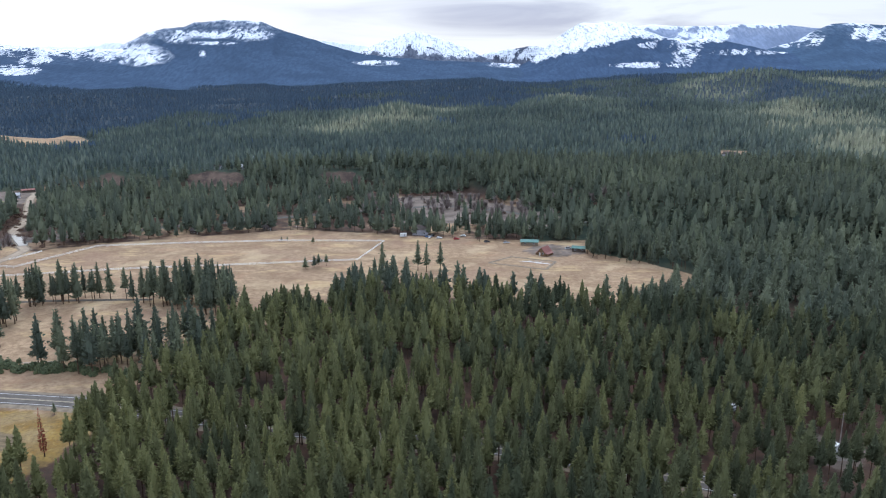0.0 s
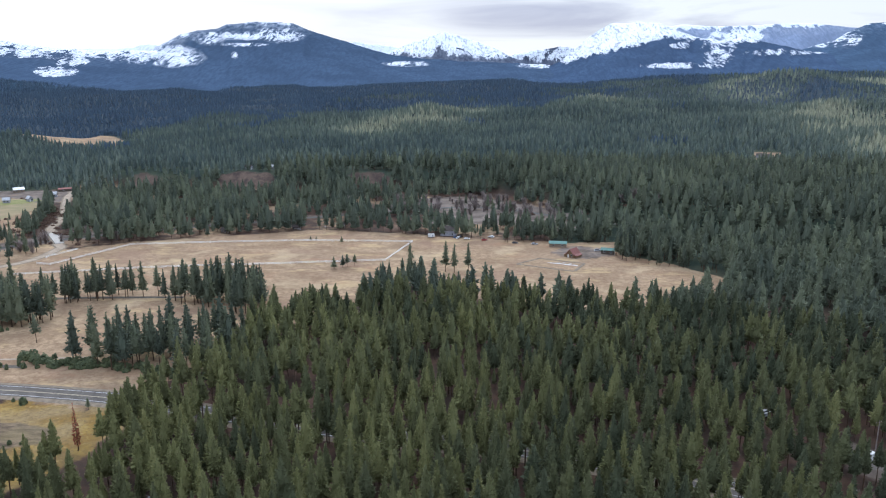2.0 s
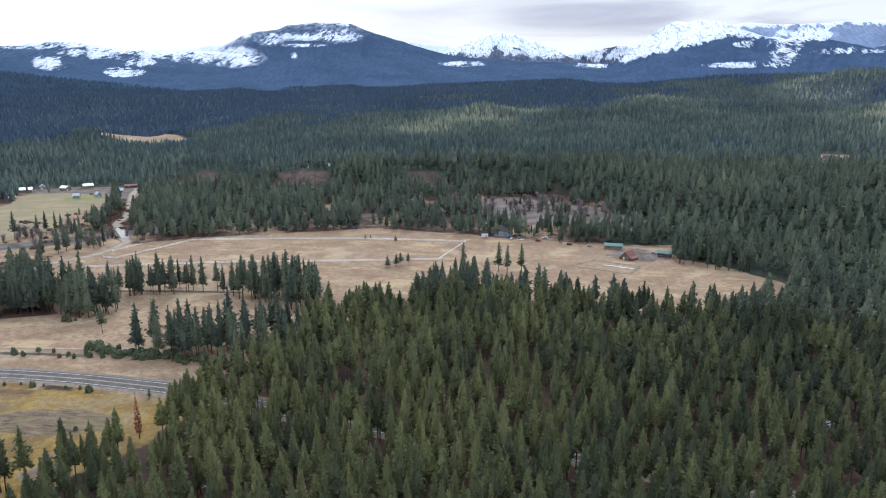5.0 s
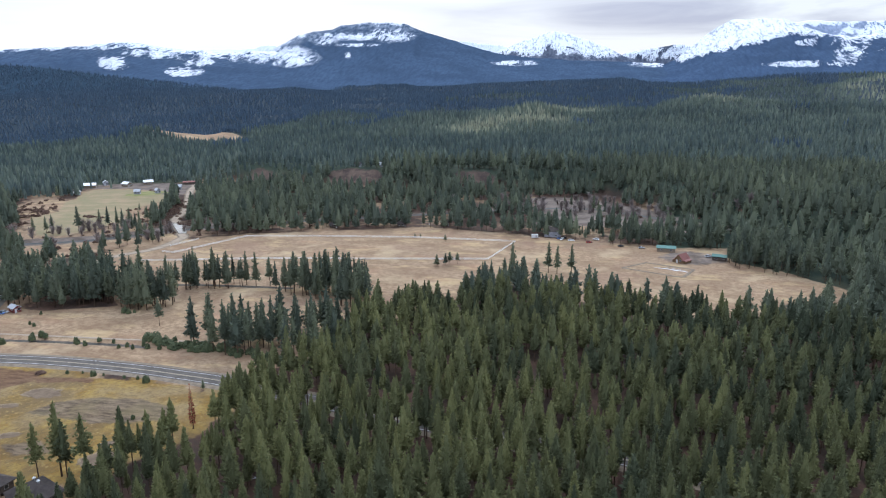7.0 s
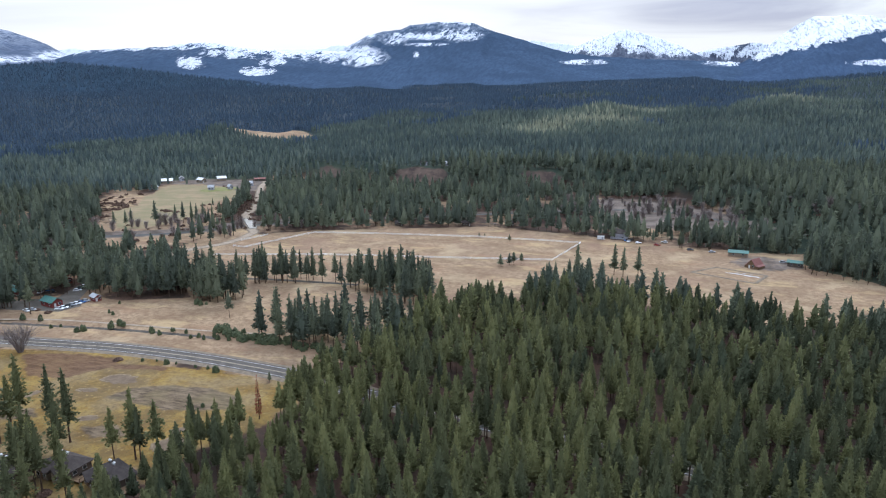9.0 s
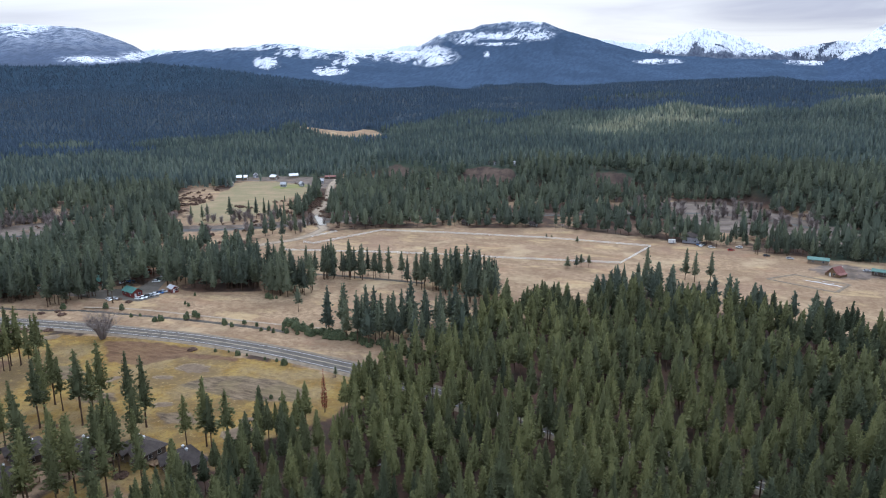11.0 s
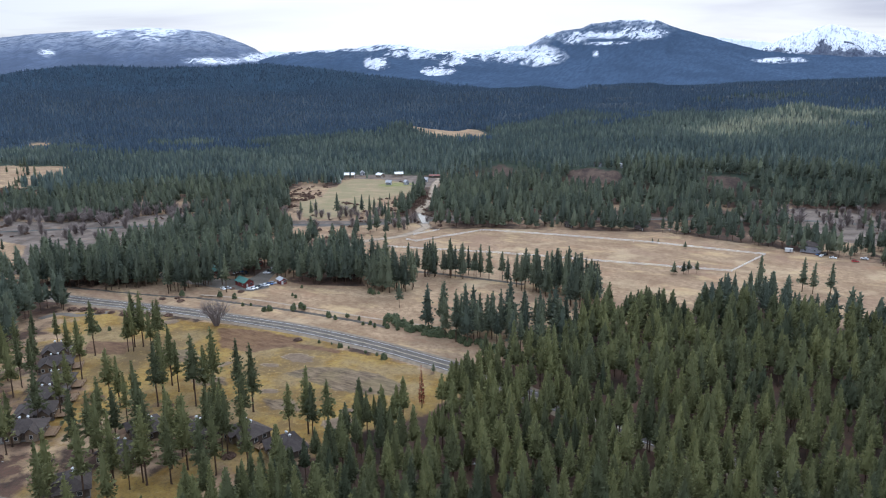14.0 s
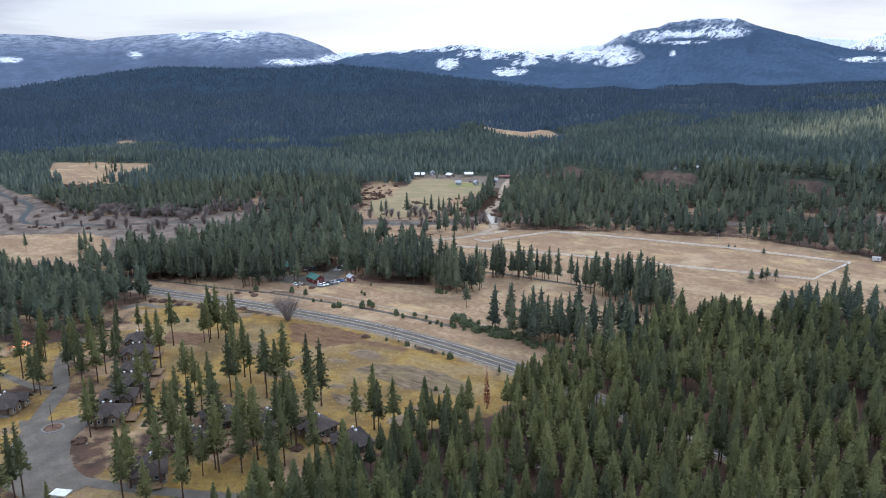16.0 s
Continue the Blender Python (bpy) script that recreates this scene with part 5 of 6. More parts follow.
# ---- shrubs, bare trees and brush ----
def clump_arrays(seed, n, flat_=0.8, size=0.34):
    """A bush of unit size: many small leaf clumps on a rough dome."""
    rs = np.random.RandomState(seed)
    v, f = [], []
    for _ in range(n):
        a, q = rs.uniform(0, 6.283), math.sqrt(rs.uniform(0, 1))
        c = np.array((0.5 * q * math.cos(a), 0.5 * q * math.sin(a), flat_ * rs.uniform(0.15, 1.0) * math.sqrt(max(0.05, 1 - q * q))))
        base = len(v)
        k = 5
        nrm = np.array((c[0], c[1], c[2] * 0.6 + 0.15)) + rs.normal(0, 0.12, 3)
        nrm /= np.linalg.norm(nrm)
        t1 = np.cross(nrm, rs.normal(0, 1, 3))
        t1 /= np.linalg.norm(t1)
        t2 = np.cross(nrm, t1)
        v.append(tuple(c + nrm * size * 0.28))
        for j in range(k):
            b_ = 6.283 * j / k
            v.append(tuple(c + size * rs.uniform(0.3, 0.62) * (math.cos(b_) * t1 + math.sin(b_) * t2) - nrm * 0.05))
        f += [(base, base + 1 + j, base + 1 + (j + 1) % k) for j in range(k)]
    v = np.array(v)
    v[:, 2] = np.maximum(v[:, 2], 0.0)
    return v, np.array(f)


def twig_arrays(seed, limbs, forks=5, blade=0.012):
    """A leafless crown of unit height: limbs that fork into thin twigs."""
    rs = np.random.RandomState(seed)
    v, f = [], []

    def rod(a, b_, r0, r1):
        d = b_ - a
        s1 = np.cross(d, (0.3, 0.5, 0.8))
        s1 /= np.linalg.norm(s1) + 1e-9
        s2 = np.cross(d, s1)
        s2 /= np.linalg.norm(s2) + 1e-9
        base = len(v)
        for p_, q in ((a, r0), (b_, r1)):
            for k in range(3):
                v.append(tuple(p_ + q * (math.cos(k * 2.0944) * s1 + math.sin(k * 2.0944) * s2)))
        for k in range(3):
            j = (k + 1) % 3
            f.extend([(base + k, base + j, base + 3 + j), (base + k, base + 3 + j, base + 3 + k)])

    for i in range(limbs):
        a = rs.uniform(0, 6.283)
        out = rs.uniform(0.12, 0.36)
        p0 = np.array((0.02 * math.cos(a), 0.02 * math.sin(a), 0.0))
        p1 = np.array((out * 0.45 * math.cos(a), out * 0.45 * math.sin(a), rs.uniform(0.3, 0.45)))
        p2 = np.array((out * math.cos(a), out * math.sin(a), rs.uniform(0.65, 0.9)))
        rod(p0, p1, blade * 1.6, blade)
        rod(p1, p2, blade, blade * 0.5)
        for k in range(forks):
            s = rs.uniform(0, 1)
            q = p1 + (p2 - p1) * s
            e = q + np.array((*rs.normal(0, 0.11, 2), rs.uniform(0.08, 0.25)))
            rod(q, e, blade * 0.6, blade * 0.25)
            for _ in range(2):
                rod(q + (e - q) * 0.6, e + np.array((*rs.normal(0, 0.08, 2), rs.uniform(0.0, 0.1))), blade * 0.4, blade * 0.2)
    return np.array(v), np.array(f)


SHRUBS = [mesh_of("leaves", *clump_arrays(i, 70), [MAT["shrub"]]) for i in range(4)]
RUSTY = [mesh_of("leaves", *clump_arrays(i + 10, 60, 0.5), [MAT["rust_brush"]]) for i in range(3)]
BARE = [mesh_of("branches", *twig_arrays(i + 3, 16, 7, 0.006), [MAT["twigs"]]) for i in range(3)]


def shrub(meshes, x, y, w, h, label, category, group, name="shrub"):
    ob = new(name, rnd.choice(meshes))
    ob.matrix_basis = pose(x, y, ground_at(x, y) - 0.05, 0, 0, rnd.uniform(0, 360)) @ Matrix.Diagonal((w, w, h, 1))
    return tagged(ob, label, category, group)


for q in [(-320, 267), (-273, 272), (-276, 269), (-258, 270), (-251, 281), (-247, 282), (-219, 275), (-216, 281), (-168, 243), (-193, 245), (-309, 207), (-305, 210), (-263, 210), (-265, 296), (-260, 268), (-271, 311),
          (-202, 275), (-195, 275), (-189, 277), (-186, 281), (-182, 284), (-224, 276), (-248, 277), (-172, 281), (-183, 277), (-182, 288), (-208, 280), (-244, 281), (-261, 294), (-230, 321), (-225, 322), (-227, 320), (-178, 282), (-192, 279), (-199, 277), (-176, 278), (-168, 277), (-162, 279),
          (-143, 176), (-300, 276), (-290, 277)]:
    s = rnd.uniform(0.55, 1.25)
    shrub(SHRUBS, q[0], q[1], 2.5 * s * rnd.uniform(0.8, 1.3), 4.0 * s, "rounded dark green shrub on dry grass", "shrub", "shrubs along the ditch")
for q in [(-154, 213), (-150, 213), (-193, 245), (-189, 246), (-179, 245), (-173, 245), (-169, 243.5), (-205, 245), (-199, 246.5)]:
    s = rnd.uniform(0.6, 1.2)
    shrub(SHRUBS, q[0], q[1], 1.5 * s, 2.4 * s, "slender dark green shrub on the road bank", "shrub", "shrubs on the road bank")
for i in range(18):
    s = rnd.uniform(0.8, 1.3)
    shrub(SHRUBS, -197 + 2.0 * i + rnd.uniform(-1, 1), 281 + rnd.uniform(-3, 4) + (4 if i < 8 else 0), 4.0 * s, 4.0 * s, "low dark green thicket beside the ditch", "shrub", "hedge beside the ditch")
for i in range(26):
    s = rnd.uniform(0.7, 1.3)
    shrub(SHRUBS, -168 + 2.4 * i + rnd.uniform(-1.5, 1.5), 279 - 0.06 * i * i * 0.3 + rnd.uniform(-3, 3), 4.4 * s, 4.2 * s, "dark green undergrowth at the foot of the pines", "shrub", "undergrowth by the ditch")
for q in [(-350, 221), (-345, 224), (-333, 225), (-340, 226), (-324, 257), (-312, 259), (-216, 243), (-298, 239), (-328, 228), (-320, 230), (-309, 234), (-305, 290), (-296, 288), (-318, 262), (-229, 112), (-165, 150), (-178, 150)]:
    s = rnd.uniform(0.8, 1.4)
    shrub(RUSTY, q[0], q[1], 4.2 * s, 2.6 * s, "low rusty red dry bush", "bush", "rusty bushes by the highway", "dry_bush")

bare = thing("bare_tree", pose(-265, 240, 0), "leafless grey tree beside the highway", "tree")
for i in range(3):
    o = new("limb", BARE[i])
    o.parent = bare
    o.matrix_basis = pose(rnd.uniform(-1.4, 1.4), rnd.uniform(-1.2, 1.2), -0.1, 0, 0, 120 * i) @ Matrix.Diagonal((19, 19, 13.5 - i, 1))

dead = thing("dead_pine", pose(-129, 210, 0), "dead pine with rusty red needles at the forest edge", "tree")
cv, cf = crown(203, 32, 12, 0.14, 0.085, core=False, open_=0.12, fine=0.14)
o = new("crown", mesh_of("crown", cv, cf, [MAT["needles_dead"]], None, [("tint", np.full(len(cv), 0.3)), ("single", np.zeros(len(cv)))]))
o.parent, o.scale = dead, (17, 17, 17)
tv, tf = stem(204)
o = new("trunk", mesh_of("trunk", tv, tf, [MAT["bark"]]))
o.parent, o.scale = dead, (17, 17, 17)


def brush(name, spots, arrays, hs, material, label, category):
    """Countless bushes joined into one object."""
    vv, ff, base = [], [], 0
    for (x, y), h in zip(spots, hs):
        v, f = arrays[rnd.randrange(len(arrays))]
        a = rnd.uniform(0, 6.283)
        w = h * rnd.uniform(0.8, 1.3)
        q = np.stack([(v[:, 0] * math.cos(a) - v[:, 1] * math.sin(a)) * w + x, (v[:, 0] * math.sin(a) + v[:, 1] * math.cos(a)) * w + y, v[:, 2] * h + ground_at(x, y) - 0.1], 1)
        vv.append(q)
        ff.append(f + base)
        base += len(q)
    return tagged(new(name, mesh_of(name, np.concatenate(vv), np.concatenate(ff), [MAT[material]])), label, category, kind="stuff")


def along(line, n, wide, seed, x0=-1e9, x1=1e9):
    rs = np.random.RandomState(seed)
    ok = line[(line[:, 0] > x0) & (line[:, 0] < x1)]
    i = rs.randint(0, len(ok), n)
    off = rs.normal(0, wide, (n, 2))
    p_ = ok[i] + off
    far = near_line(RIVER, p_[:, 0], p_[:, 1]) > 11
    return [tuple(q) for q in p_[far]]


def fan_arrays(seed, n=190):
    """A grey leafless crown of unit height, drawn with many thin twigs."""
    rs = np.random.RandomState(seed)
    v, f = [], []
    for i in range(n):
        a, out = rs.uniform(0, 6.283), rs.uniform(0, 0.42)
        z0 = rs.uniform(0, 0.65)
        p0 = np.array((out * 0.5 * z0 * math.cos(a), out * 0.5 * z0 * math.sin(a), z0))
        p1 = np.array((out * math.cos(a), out * math.sin(a), min(1.0, z0 + rs.uniform(0.2, 0.45)))) + np.array((*rs.normal(0, 0.05, 2), 0))
        w = rs.uniform(0.012, 0.03)
        b_ = rs.uniform(0, 6.283)
        q = np.array((math.cos(b_), math.sin(b_), 0)) * w
        base = len(v)
        v += [tuple(p0 - q), tuple(p0 + q), tuple(p1)]
        f.append((base, base + 1, base + 2))
    return np.array(v), np.array(f)


def fill(outline, n):
    """Random spots inside an outline."""
    px, py = [q[0] for q in outline], [q[1] for q in outline]
    got = [(rnd.uniform(min(px), max(px)), rnd.uniform(min(py), max(py))) for _ in range(n * 5)]
    ok = (inside(outline, [q[0] for q in got], [q[1] for q in got]) > 0) & (inside(PASTURE, [q[0] for q in got], [q[1] for q in got]) < -1) & (near_line(FARM_LANE, np.array([q[0] for q in got]), np.array([q[1] for q in got])) > 5)
    return [q for q, k in zip(got, ok) if k][:n]


thin = [fan_arrays(i + 30) for i in range(5)]
banks = along(RIVER, 170, 24, 5, -680, -290) + along(RIVER, 170, 20, 6, -90, 110) + [(-590 + rnd.uniform(-45, 60), 400 + rnd.uniform(-30, 40)) for _ in range(60)]
north = curve([(-690, 352), (-663, 360), (-620, 366), (-592, 372), (-563, 392), (-556, 418), (-541, 442), (-505, 452)], 3)
banks += [tuple(north[rnd.randrange(len(north))] + np.array((rnd.gauss(0, 7), rnd.gauss(0, 7)))) for _ in range(110)]
brush("bare_thicket", banks, thin, [rnd.uniform(5, 12) for _ in banks], "twigs", "grey leafless cottonwood thicket along the river", "thicket")
low = along(RIVER, 160, 34, 8, -720, -250) + along(RIVER, 60, 25, 9, -90, 130) + along(FARM_LANE, 60, 16, 10, -380, -300)
low += fill([(-404, 648), (-381, 641), (-356, 596), (-345, 556), (-361, 566), (-380, 610)], 150) + fill([(-511, 593), (-485, 596), (-469, 560), (-468, 545), (-510, 560)], 50) + [(-427 + rnd.uniform(0, 18), 556 + rnd.uniform(-3, 3)) for _ in range(12)] + fill(FARM_FIELD, 70) + fill(HEATH, 150) + [(-780 + rnd.uniform(-90, 20), 440 + rnd.uniform(-50, 20)) for _ in range(60)]
low = [q for q in low if inside(MEADOW, [q[0]], [q[1]])[0] < -3]
brush("dry_brush", low, [clump_arrays(i + 50, 26, 0.5) for i in range(3)], [rnd.uniform(2.2, 5.0) for _ in low], "rust_brush", "rusty dry willow brush on the river flats", "brush")
bluff = [(rnd.uniform(-285, -180), rnd.uniform(728, 765)) for _ in range(60)] + [(rnd.uniform(-140, -75), rnd.uniform(752, 775)) for _ in range(25)]
brush("dry_brush", bluff, [clump_arrays(i + 60, 20, 0.5) for i in range(2)], [rnd.uniform(2, 4.5) for _ in bluff], "rust_brush", "brown brush at the foot of the bluff", "brush")

pines([(-141, 239, 5.2)], SINGLE_VALLEY, 5, 6, "small young conifer beside the highway", "young conifers", (1.3, 1.4))
# scattered pines on the open flats
fl = [(-387, 495, 22), (-373, 512, 19), (-382, 514, 16), (-369, 518, 18), (-362, 515, 17), (-413, 498, 14), (-411, 489, 14), (-415, 480, 15), (-310, 456, 20), (-308, 471, 19), (-306, 480, 18), (-356, 540, 15), (-362, 547, 13), (-384, 607, 9), (-378, 604, 10), (-390, 600, 9), (-396, 590, 8),
      (-372, 585, 10), (-366, 560, 11), (-366, 530, 15), (-361, 523, 14), (-358, 531, 14), (-520, 640, 14), (-526, 650, 15), (-519, 655, 12), (-445, 724, 10), (-344, 505, 16), (-350, 510, 14),
      (-900, 520), (-880, 530), (-860, 505), (-870, 515), (-840, 490), (-850, 500), (-830, 480), (-920, 540), (-930, 552), (-960, 560), (-790, 450), (-800, 460), (-820, 470), (-780, 440), (-500, 265), (-505, 270), (-497, 262), (-508, 276), (-490, 258), (-540, 245), (-16, 668), (-10, 664), (-4, 660), (14, 640), (20, 645), (26, 636), (30, 642), (10, 648),
      (-1000, 590), (-985, 580), (-940, 530), (-1010, 560)]
pines(fl, SINGLE_VALLEY, 11, 18, "dark pine standing on the open river flat", "pines on the flats")

# sand hollows on the old lawn: a low pale lip round a dull floor
for i, (cx, cy, a, c) in enumerate([(-201, 226, 8, 4.5), (-206, 214, 4.2, 1.8), (-188, 194, 4, 2), (-151.5, 195, 2.8, 1.5), (-148, 186, 6.5, 4.2), (-289, 232, 5, 3), (-224, 206, 3.5, 1.8)]):
    rim = blob(cx, cy, a, c, 0.2 * i, 70 + i, 26)
    strip("bunker_lip", np.array(rim[3:19]), [(-0.55, 0.02), (-0.2, 0.22), (0.2, 0.2), (0.5, 0.02)], ["sand"], [0, 0, 0], "low pale lip of dry grass round a sand hollow", "bunker")
    flat("bunker_floor", blob(cx, cy, a * 0.94, c * 0.92, 0.2 * i, 70 + i, 26), 0.04, "hollow", "dull grey-brown floor of a dry sand hollow", "bunker")
flat("watered_lawn", blob(-449, 684, 22, 13, 0.9, 91), 0.12, "green_grass", "green watered lawn in front of the farm houses", "lawn")


# ---- buildings ----
def gable(w, d, h, rise, over=0.5, thick=0.18):
    """A gabled roof slab whose ridge runs along y."""
    half = w / 2 + over
    drop = rise * over / (w / 2)
    return prism([(-half, h - drop), (0, h + rise), (half, h - drop), (half, h - drop + thick), (0, h + rise + thick * 1.2), (-half, h - drop + thick)], d + 2 * over)


def hip(w, d, h, rise, over=0.8, thick=0.2):
    """A hipped roof with its ridge along x."""
    bm = bmesh.new()
    a, c = w / 2 + over, d / 2 + over
    e = max(0.5, a - c)
    low_ = [bm.verts.new(p_) for p_ in ((-a, -c, h - 0.3), (a, -c, h - 0.3), (a, c, h - 0.3), (-a, c, h - 0.3))]
    mid_ = [bm.verts.new(p_) for p_ in ((-a, -c, h - 0.3 + thick), (a, -c, h - 0.3 + thick), (a, c, h - 0.3 + thick), (-a, c, h - 0.3 + thick))]
    r0, r1 = bm.verts.new((-e, 0, h + rise)), bm.verts.new((e, 0, h + rise))
    bm.faces.new(low_[::-1])
    for i in range(4):
        j = (i + 1) % 4
        bm.faces.new((low_[i], low_[j], mid_[j], mid_[i]))
    bm.faces.new((mid_[0], mid_[1], r1, r0))
    bm.faces.new((mid_[1], mid_[2], r1))
    bm.faces.new((mid_[2], mid_[3], r0, r1))
    bm.faces.new((mid_[3], mid_[0], r0))
    bmesh.ops.recalc_face_normals(bm, faces=bm.faces)
    return bm


def window(parent, x, y, z, w=1.2, h=1.2, side="y"):
    wf = part("window", box(*((w + 0.2, 0.10, h + 0.2) if side == "y" else (0.10, w + 0.2, h + 0.2)), at=(x, y, z)), "white_paint", parent)
    part("pane", box(*((w, 0.13, h) if side == "y" else (0.13, w, h)), at=(x, y, z)), "glass", wf)


def cabin_at(m, label):
    ob = thing("cabin", m, label, "cabin", "lodge cabins")
    part("footing", box(12.4, 9.4, 1.0, at=(0, 0, 0.2)), "stone", ob)
    part("wall", box(12, 9, 3.0, at=(0, 0, 2.1)), "wall_brown", ob)
    part("roof", hip(12, 9, 3.6, 2.7), "roof_brown", ob, "dark brown shingle roof")
    for gx, gw in ((-2.6, 4.6), (3.4, 3.6)):
        part("gable_roof", prism([(-gw / 2 - 0.5, 3.2), (0, 5.4), (gw / 2 + 0.5, 3.2), (gw / 2 + 0.5, 3.4), (0, 5.65), (-gw / 2 - 0.5, 3.4)], 6.0, at=(gx, -4.4, 0)), "roof_brown", ob)
        part("gable_wall", prism([(-gw / 2, 0.4), (gw / 2, 0.4), (gw / 2, 3.4), (0, 5.2), (-gw / 2, 3.4)], 3.0, at=(gx, -4.6, 0)), "tan_wall", ob)
    part("door", box(1.0, 0.12, 2.1, at=(-2.6, -6.13, 1.5)), "wood", ob)
    for wx in (-4.0, -1.3, 3.4):
        window(ob, wx, -6.12, 2.1, 0.9, 1.2)
    window(ob, 6.02, -1.5, 2.2, 1.3, 1.2, "x")
    window(ob, 6.02, 2.0, 2.2, 1.3, 1.2, "x")
    window(ob, -3, 4.52, 2.2)
    window(ob, 2.5, 4.52, 2.2)
    part("deck", box(4.0, 7.0, 0.2, at=(8.1, 0, 0.75)), "wood", ob, "honey-coloured timber deck")
    for px, py in ((9.9, -3.3), (9.9, 0), (9.9, 3.3), (6.4, -3.3)):
        part("post", box(0.16, 0.16, 1.8, at=(px, py, 0.9)), "wood", ob)
    part("rail", box(0.1, 6.8, 0.14, at=(9.9, 0, 1.75)), "wood", ob)
    for vx in (-1.6, 1.0):
        v_ = part("vent", tube(0.32, 0.32, 1.0, 10, at=(vx, 0.6, 5.7)), "steel", ob)
        part("cap", tube(0.55, 0.2, 0.35, 10, at=(vx, 0.6, 6.7)), "white_paint", v_, "white vent cap")
    return ob


first_cabin = cabin_at(pose(-236, 127, 0, 0, 0, 42), "dark brown lodge cabin with twin white roof vents")
for x_, y_, turn in CABINS[1:]:
    copy_thing(first_cabin, pose(x_, y_, 0, 0, 0, turn))


def house(m, w, d, h, rise, wall, roof, label, category="house", group="", door="white_paint", chimney=False, lean=0.0, name="house"):
    ob = thing(name, m, label, category, group)
    part("wall", prism([(-w / 2, -0.3), (w / 2, -0.3), (w / 2, h), (0, h + rise), (-w / 2, h)], d), wall, ob)
    part("roof", gable(w, d, h, rise), roof, ob)
    part("door", box(1.1, 0.12, 2.1, at=(-w * 0.2, -d / 2 - 0.03, 1.05)), door, ob)
    window(ob, w * 0.22, -d / 2 - 0.02, 1.7)
    for sx in (-1, 1):
        for yy in (-d * 0.25, d * 0.25):
            window(ob, sx * (w / 2 + 0.02), yy, min(1.7, h - 0.8), 1.2, 1.0, "x")
    if chimney:
        part("chimney", box(0.7, 0.7, 1.6, at=(w * 0.15, d * 0.2, h + rise * 0.8 + 0.4)), "stone", ob)
    if lean:
        for sx in (-1, 1):
            part("lean_to_wall", box(lean, d * 0.9, h * 0.62, at=(sx * (w / 2 + lean / 2), 0, h * 0.31 - 0.05)), wall, ob)
            bm = prism([(0, h * 0.92), (lean + 0.5, h * 0.62), (lean + 0.5, h * 0.62 + 0.16), (0, h * 0.92 + 0.16)] if sx > 0 else [(0, h * 0.92), (0, h * 0.92 + 0.16), (-lean - 0.5, h * 0.62 + 0.16), (-lean - 0.5, h * 0.62)], d * 0.95, at=(sx * w / 2, 0, 0))
            part("lean_to_roof", bm, roof, ob)
    return ob


def on(x, y, turn):
    return pose(x, y, ground_at(x, y), 0, 0, turn)


house(on(65, 480, -38), 5.6, 8.2, 2.5, 3.1, "wood", "rust_roof", "timber barn with a rust red roof in the farm yard", "barn", lean=1.8, name="barn")
house(on(58, 509, 83), 5, 12, 2.8, 1.2, "tan_wall", "green_metal", "long low shed with a green metal roof", "shed", "farm sheds", name="shed")
house(on(90, 489, 72), 4, 9, 2.8, 1.1, "wall_brown", "green_metal", "open-sided shed with a green metal roof", "shed", "farm sheds", name="shed")
house(on(-21, 546, 85), 9, 12, 4.6, 2.2, "grey_wall", "roof_brown", "grey two-storey farmhouse among pines", chimney=True)
house(on(-304, 299, 75), 6, 10, 3.0, 1.8, "red_paint", "green_metal", "red store building with a green roof", "store", "store buildings")
house(on(-340, 311, 70), 6, 13, 3.0, 1.8, "red_paint", "green_metal", "long red store building with a green roof", "store", "store buildings")
house(on(-366, 300, 60), 5, 9, 2.6, 1.3, "tan_wall", "green_metal", "small tan building with a green roof", "store", "store buildings")
house(on(-288, 313, 65), 3.8, 5.5, 2.5, 1.1, "red_paint", "pale_roof", "small red shed with a pale metal roof", "shed", "store buildings", name="shed")
house(on(-331, 337, 70), 5, 8, 2.8, 1.4, "red_paint", "pale_roof", "red cabin under the pines", "cabin", "store buildings")
for x_, y_, w, d, t_ in ((-538, 712, 11, 16, 120), (-533, 735, 5, 8, 40), (-502, 729, 7, 9, 75), (-487, 747, 7, 10, 130), (-500, 804, 5, 7, 50), (-516, 665, 4, 6, 20), (-457, 680, 4, 6, 110), (-440, 690, 4, 5, 60), (-432, 718, 5, 6, 110), (-1150, 640, 8, 12, 30)):
    house(on(x_, y_, t_), w, d, 3.2, 2.0, "tan_wall" if d > 8 else "grey_wall", "white_roof" if d > 8 else "pale_roof", "farmhouse with a white metal roof beside the far field", group="far farm houses")
for x_, y_, t_ in ((-143, 562, 85), (-109, 571, 80), (-196, 549, 70)):
    house(on(x_, y_, t_), 4, 6, 2.6, 1.4, "wall_brown", "roof_brown", "small brown cabin among pines behind the meadow", "cabin", "cabins behind the meadow")
house(on(-439, 757, 120), 5, 18, 2.6, 1.1, "wall_brown", "rust_roof", "long low barn with a rust red roof", "barn", name="barn")
house(on(-424, 690, 20), 4, 6, 2.4, 1.0, "wall_brown", "roof_brown", "small brown shed beside the far field", "shed", name="shed")
for x_, y_, w, d, t_, roof in ((-255, 803, 5, 8, 70, "roof_brown"), (-228, 806, 5, 9, 80, "pale_roof"), (-240, 886, 6, 9, 60, "pale_roof"), (324, 843, 9, 14, 60, "roof_brown"), (293, 686, 7, 12, 50, "pale_roof"), (274, 658, 6, 9, 70, "pale_roof"), (352, 745, 6, 9, 30, "roof_brown")):
    house(on(x_, y_, t_), w, d, 3.0, 1.8, "grey_wall", roof, "grey house in a clearing of the wooded terrace", group="terrace houses", chimney=True)
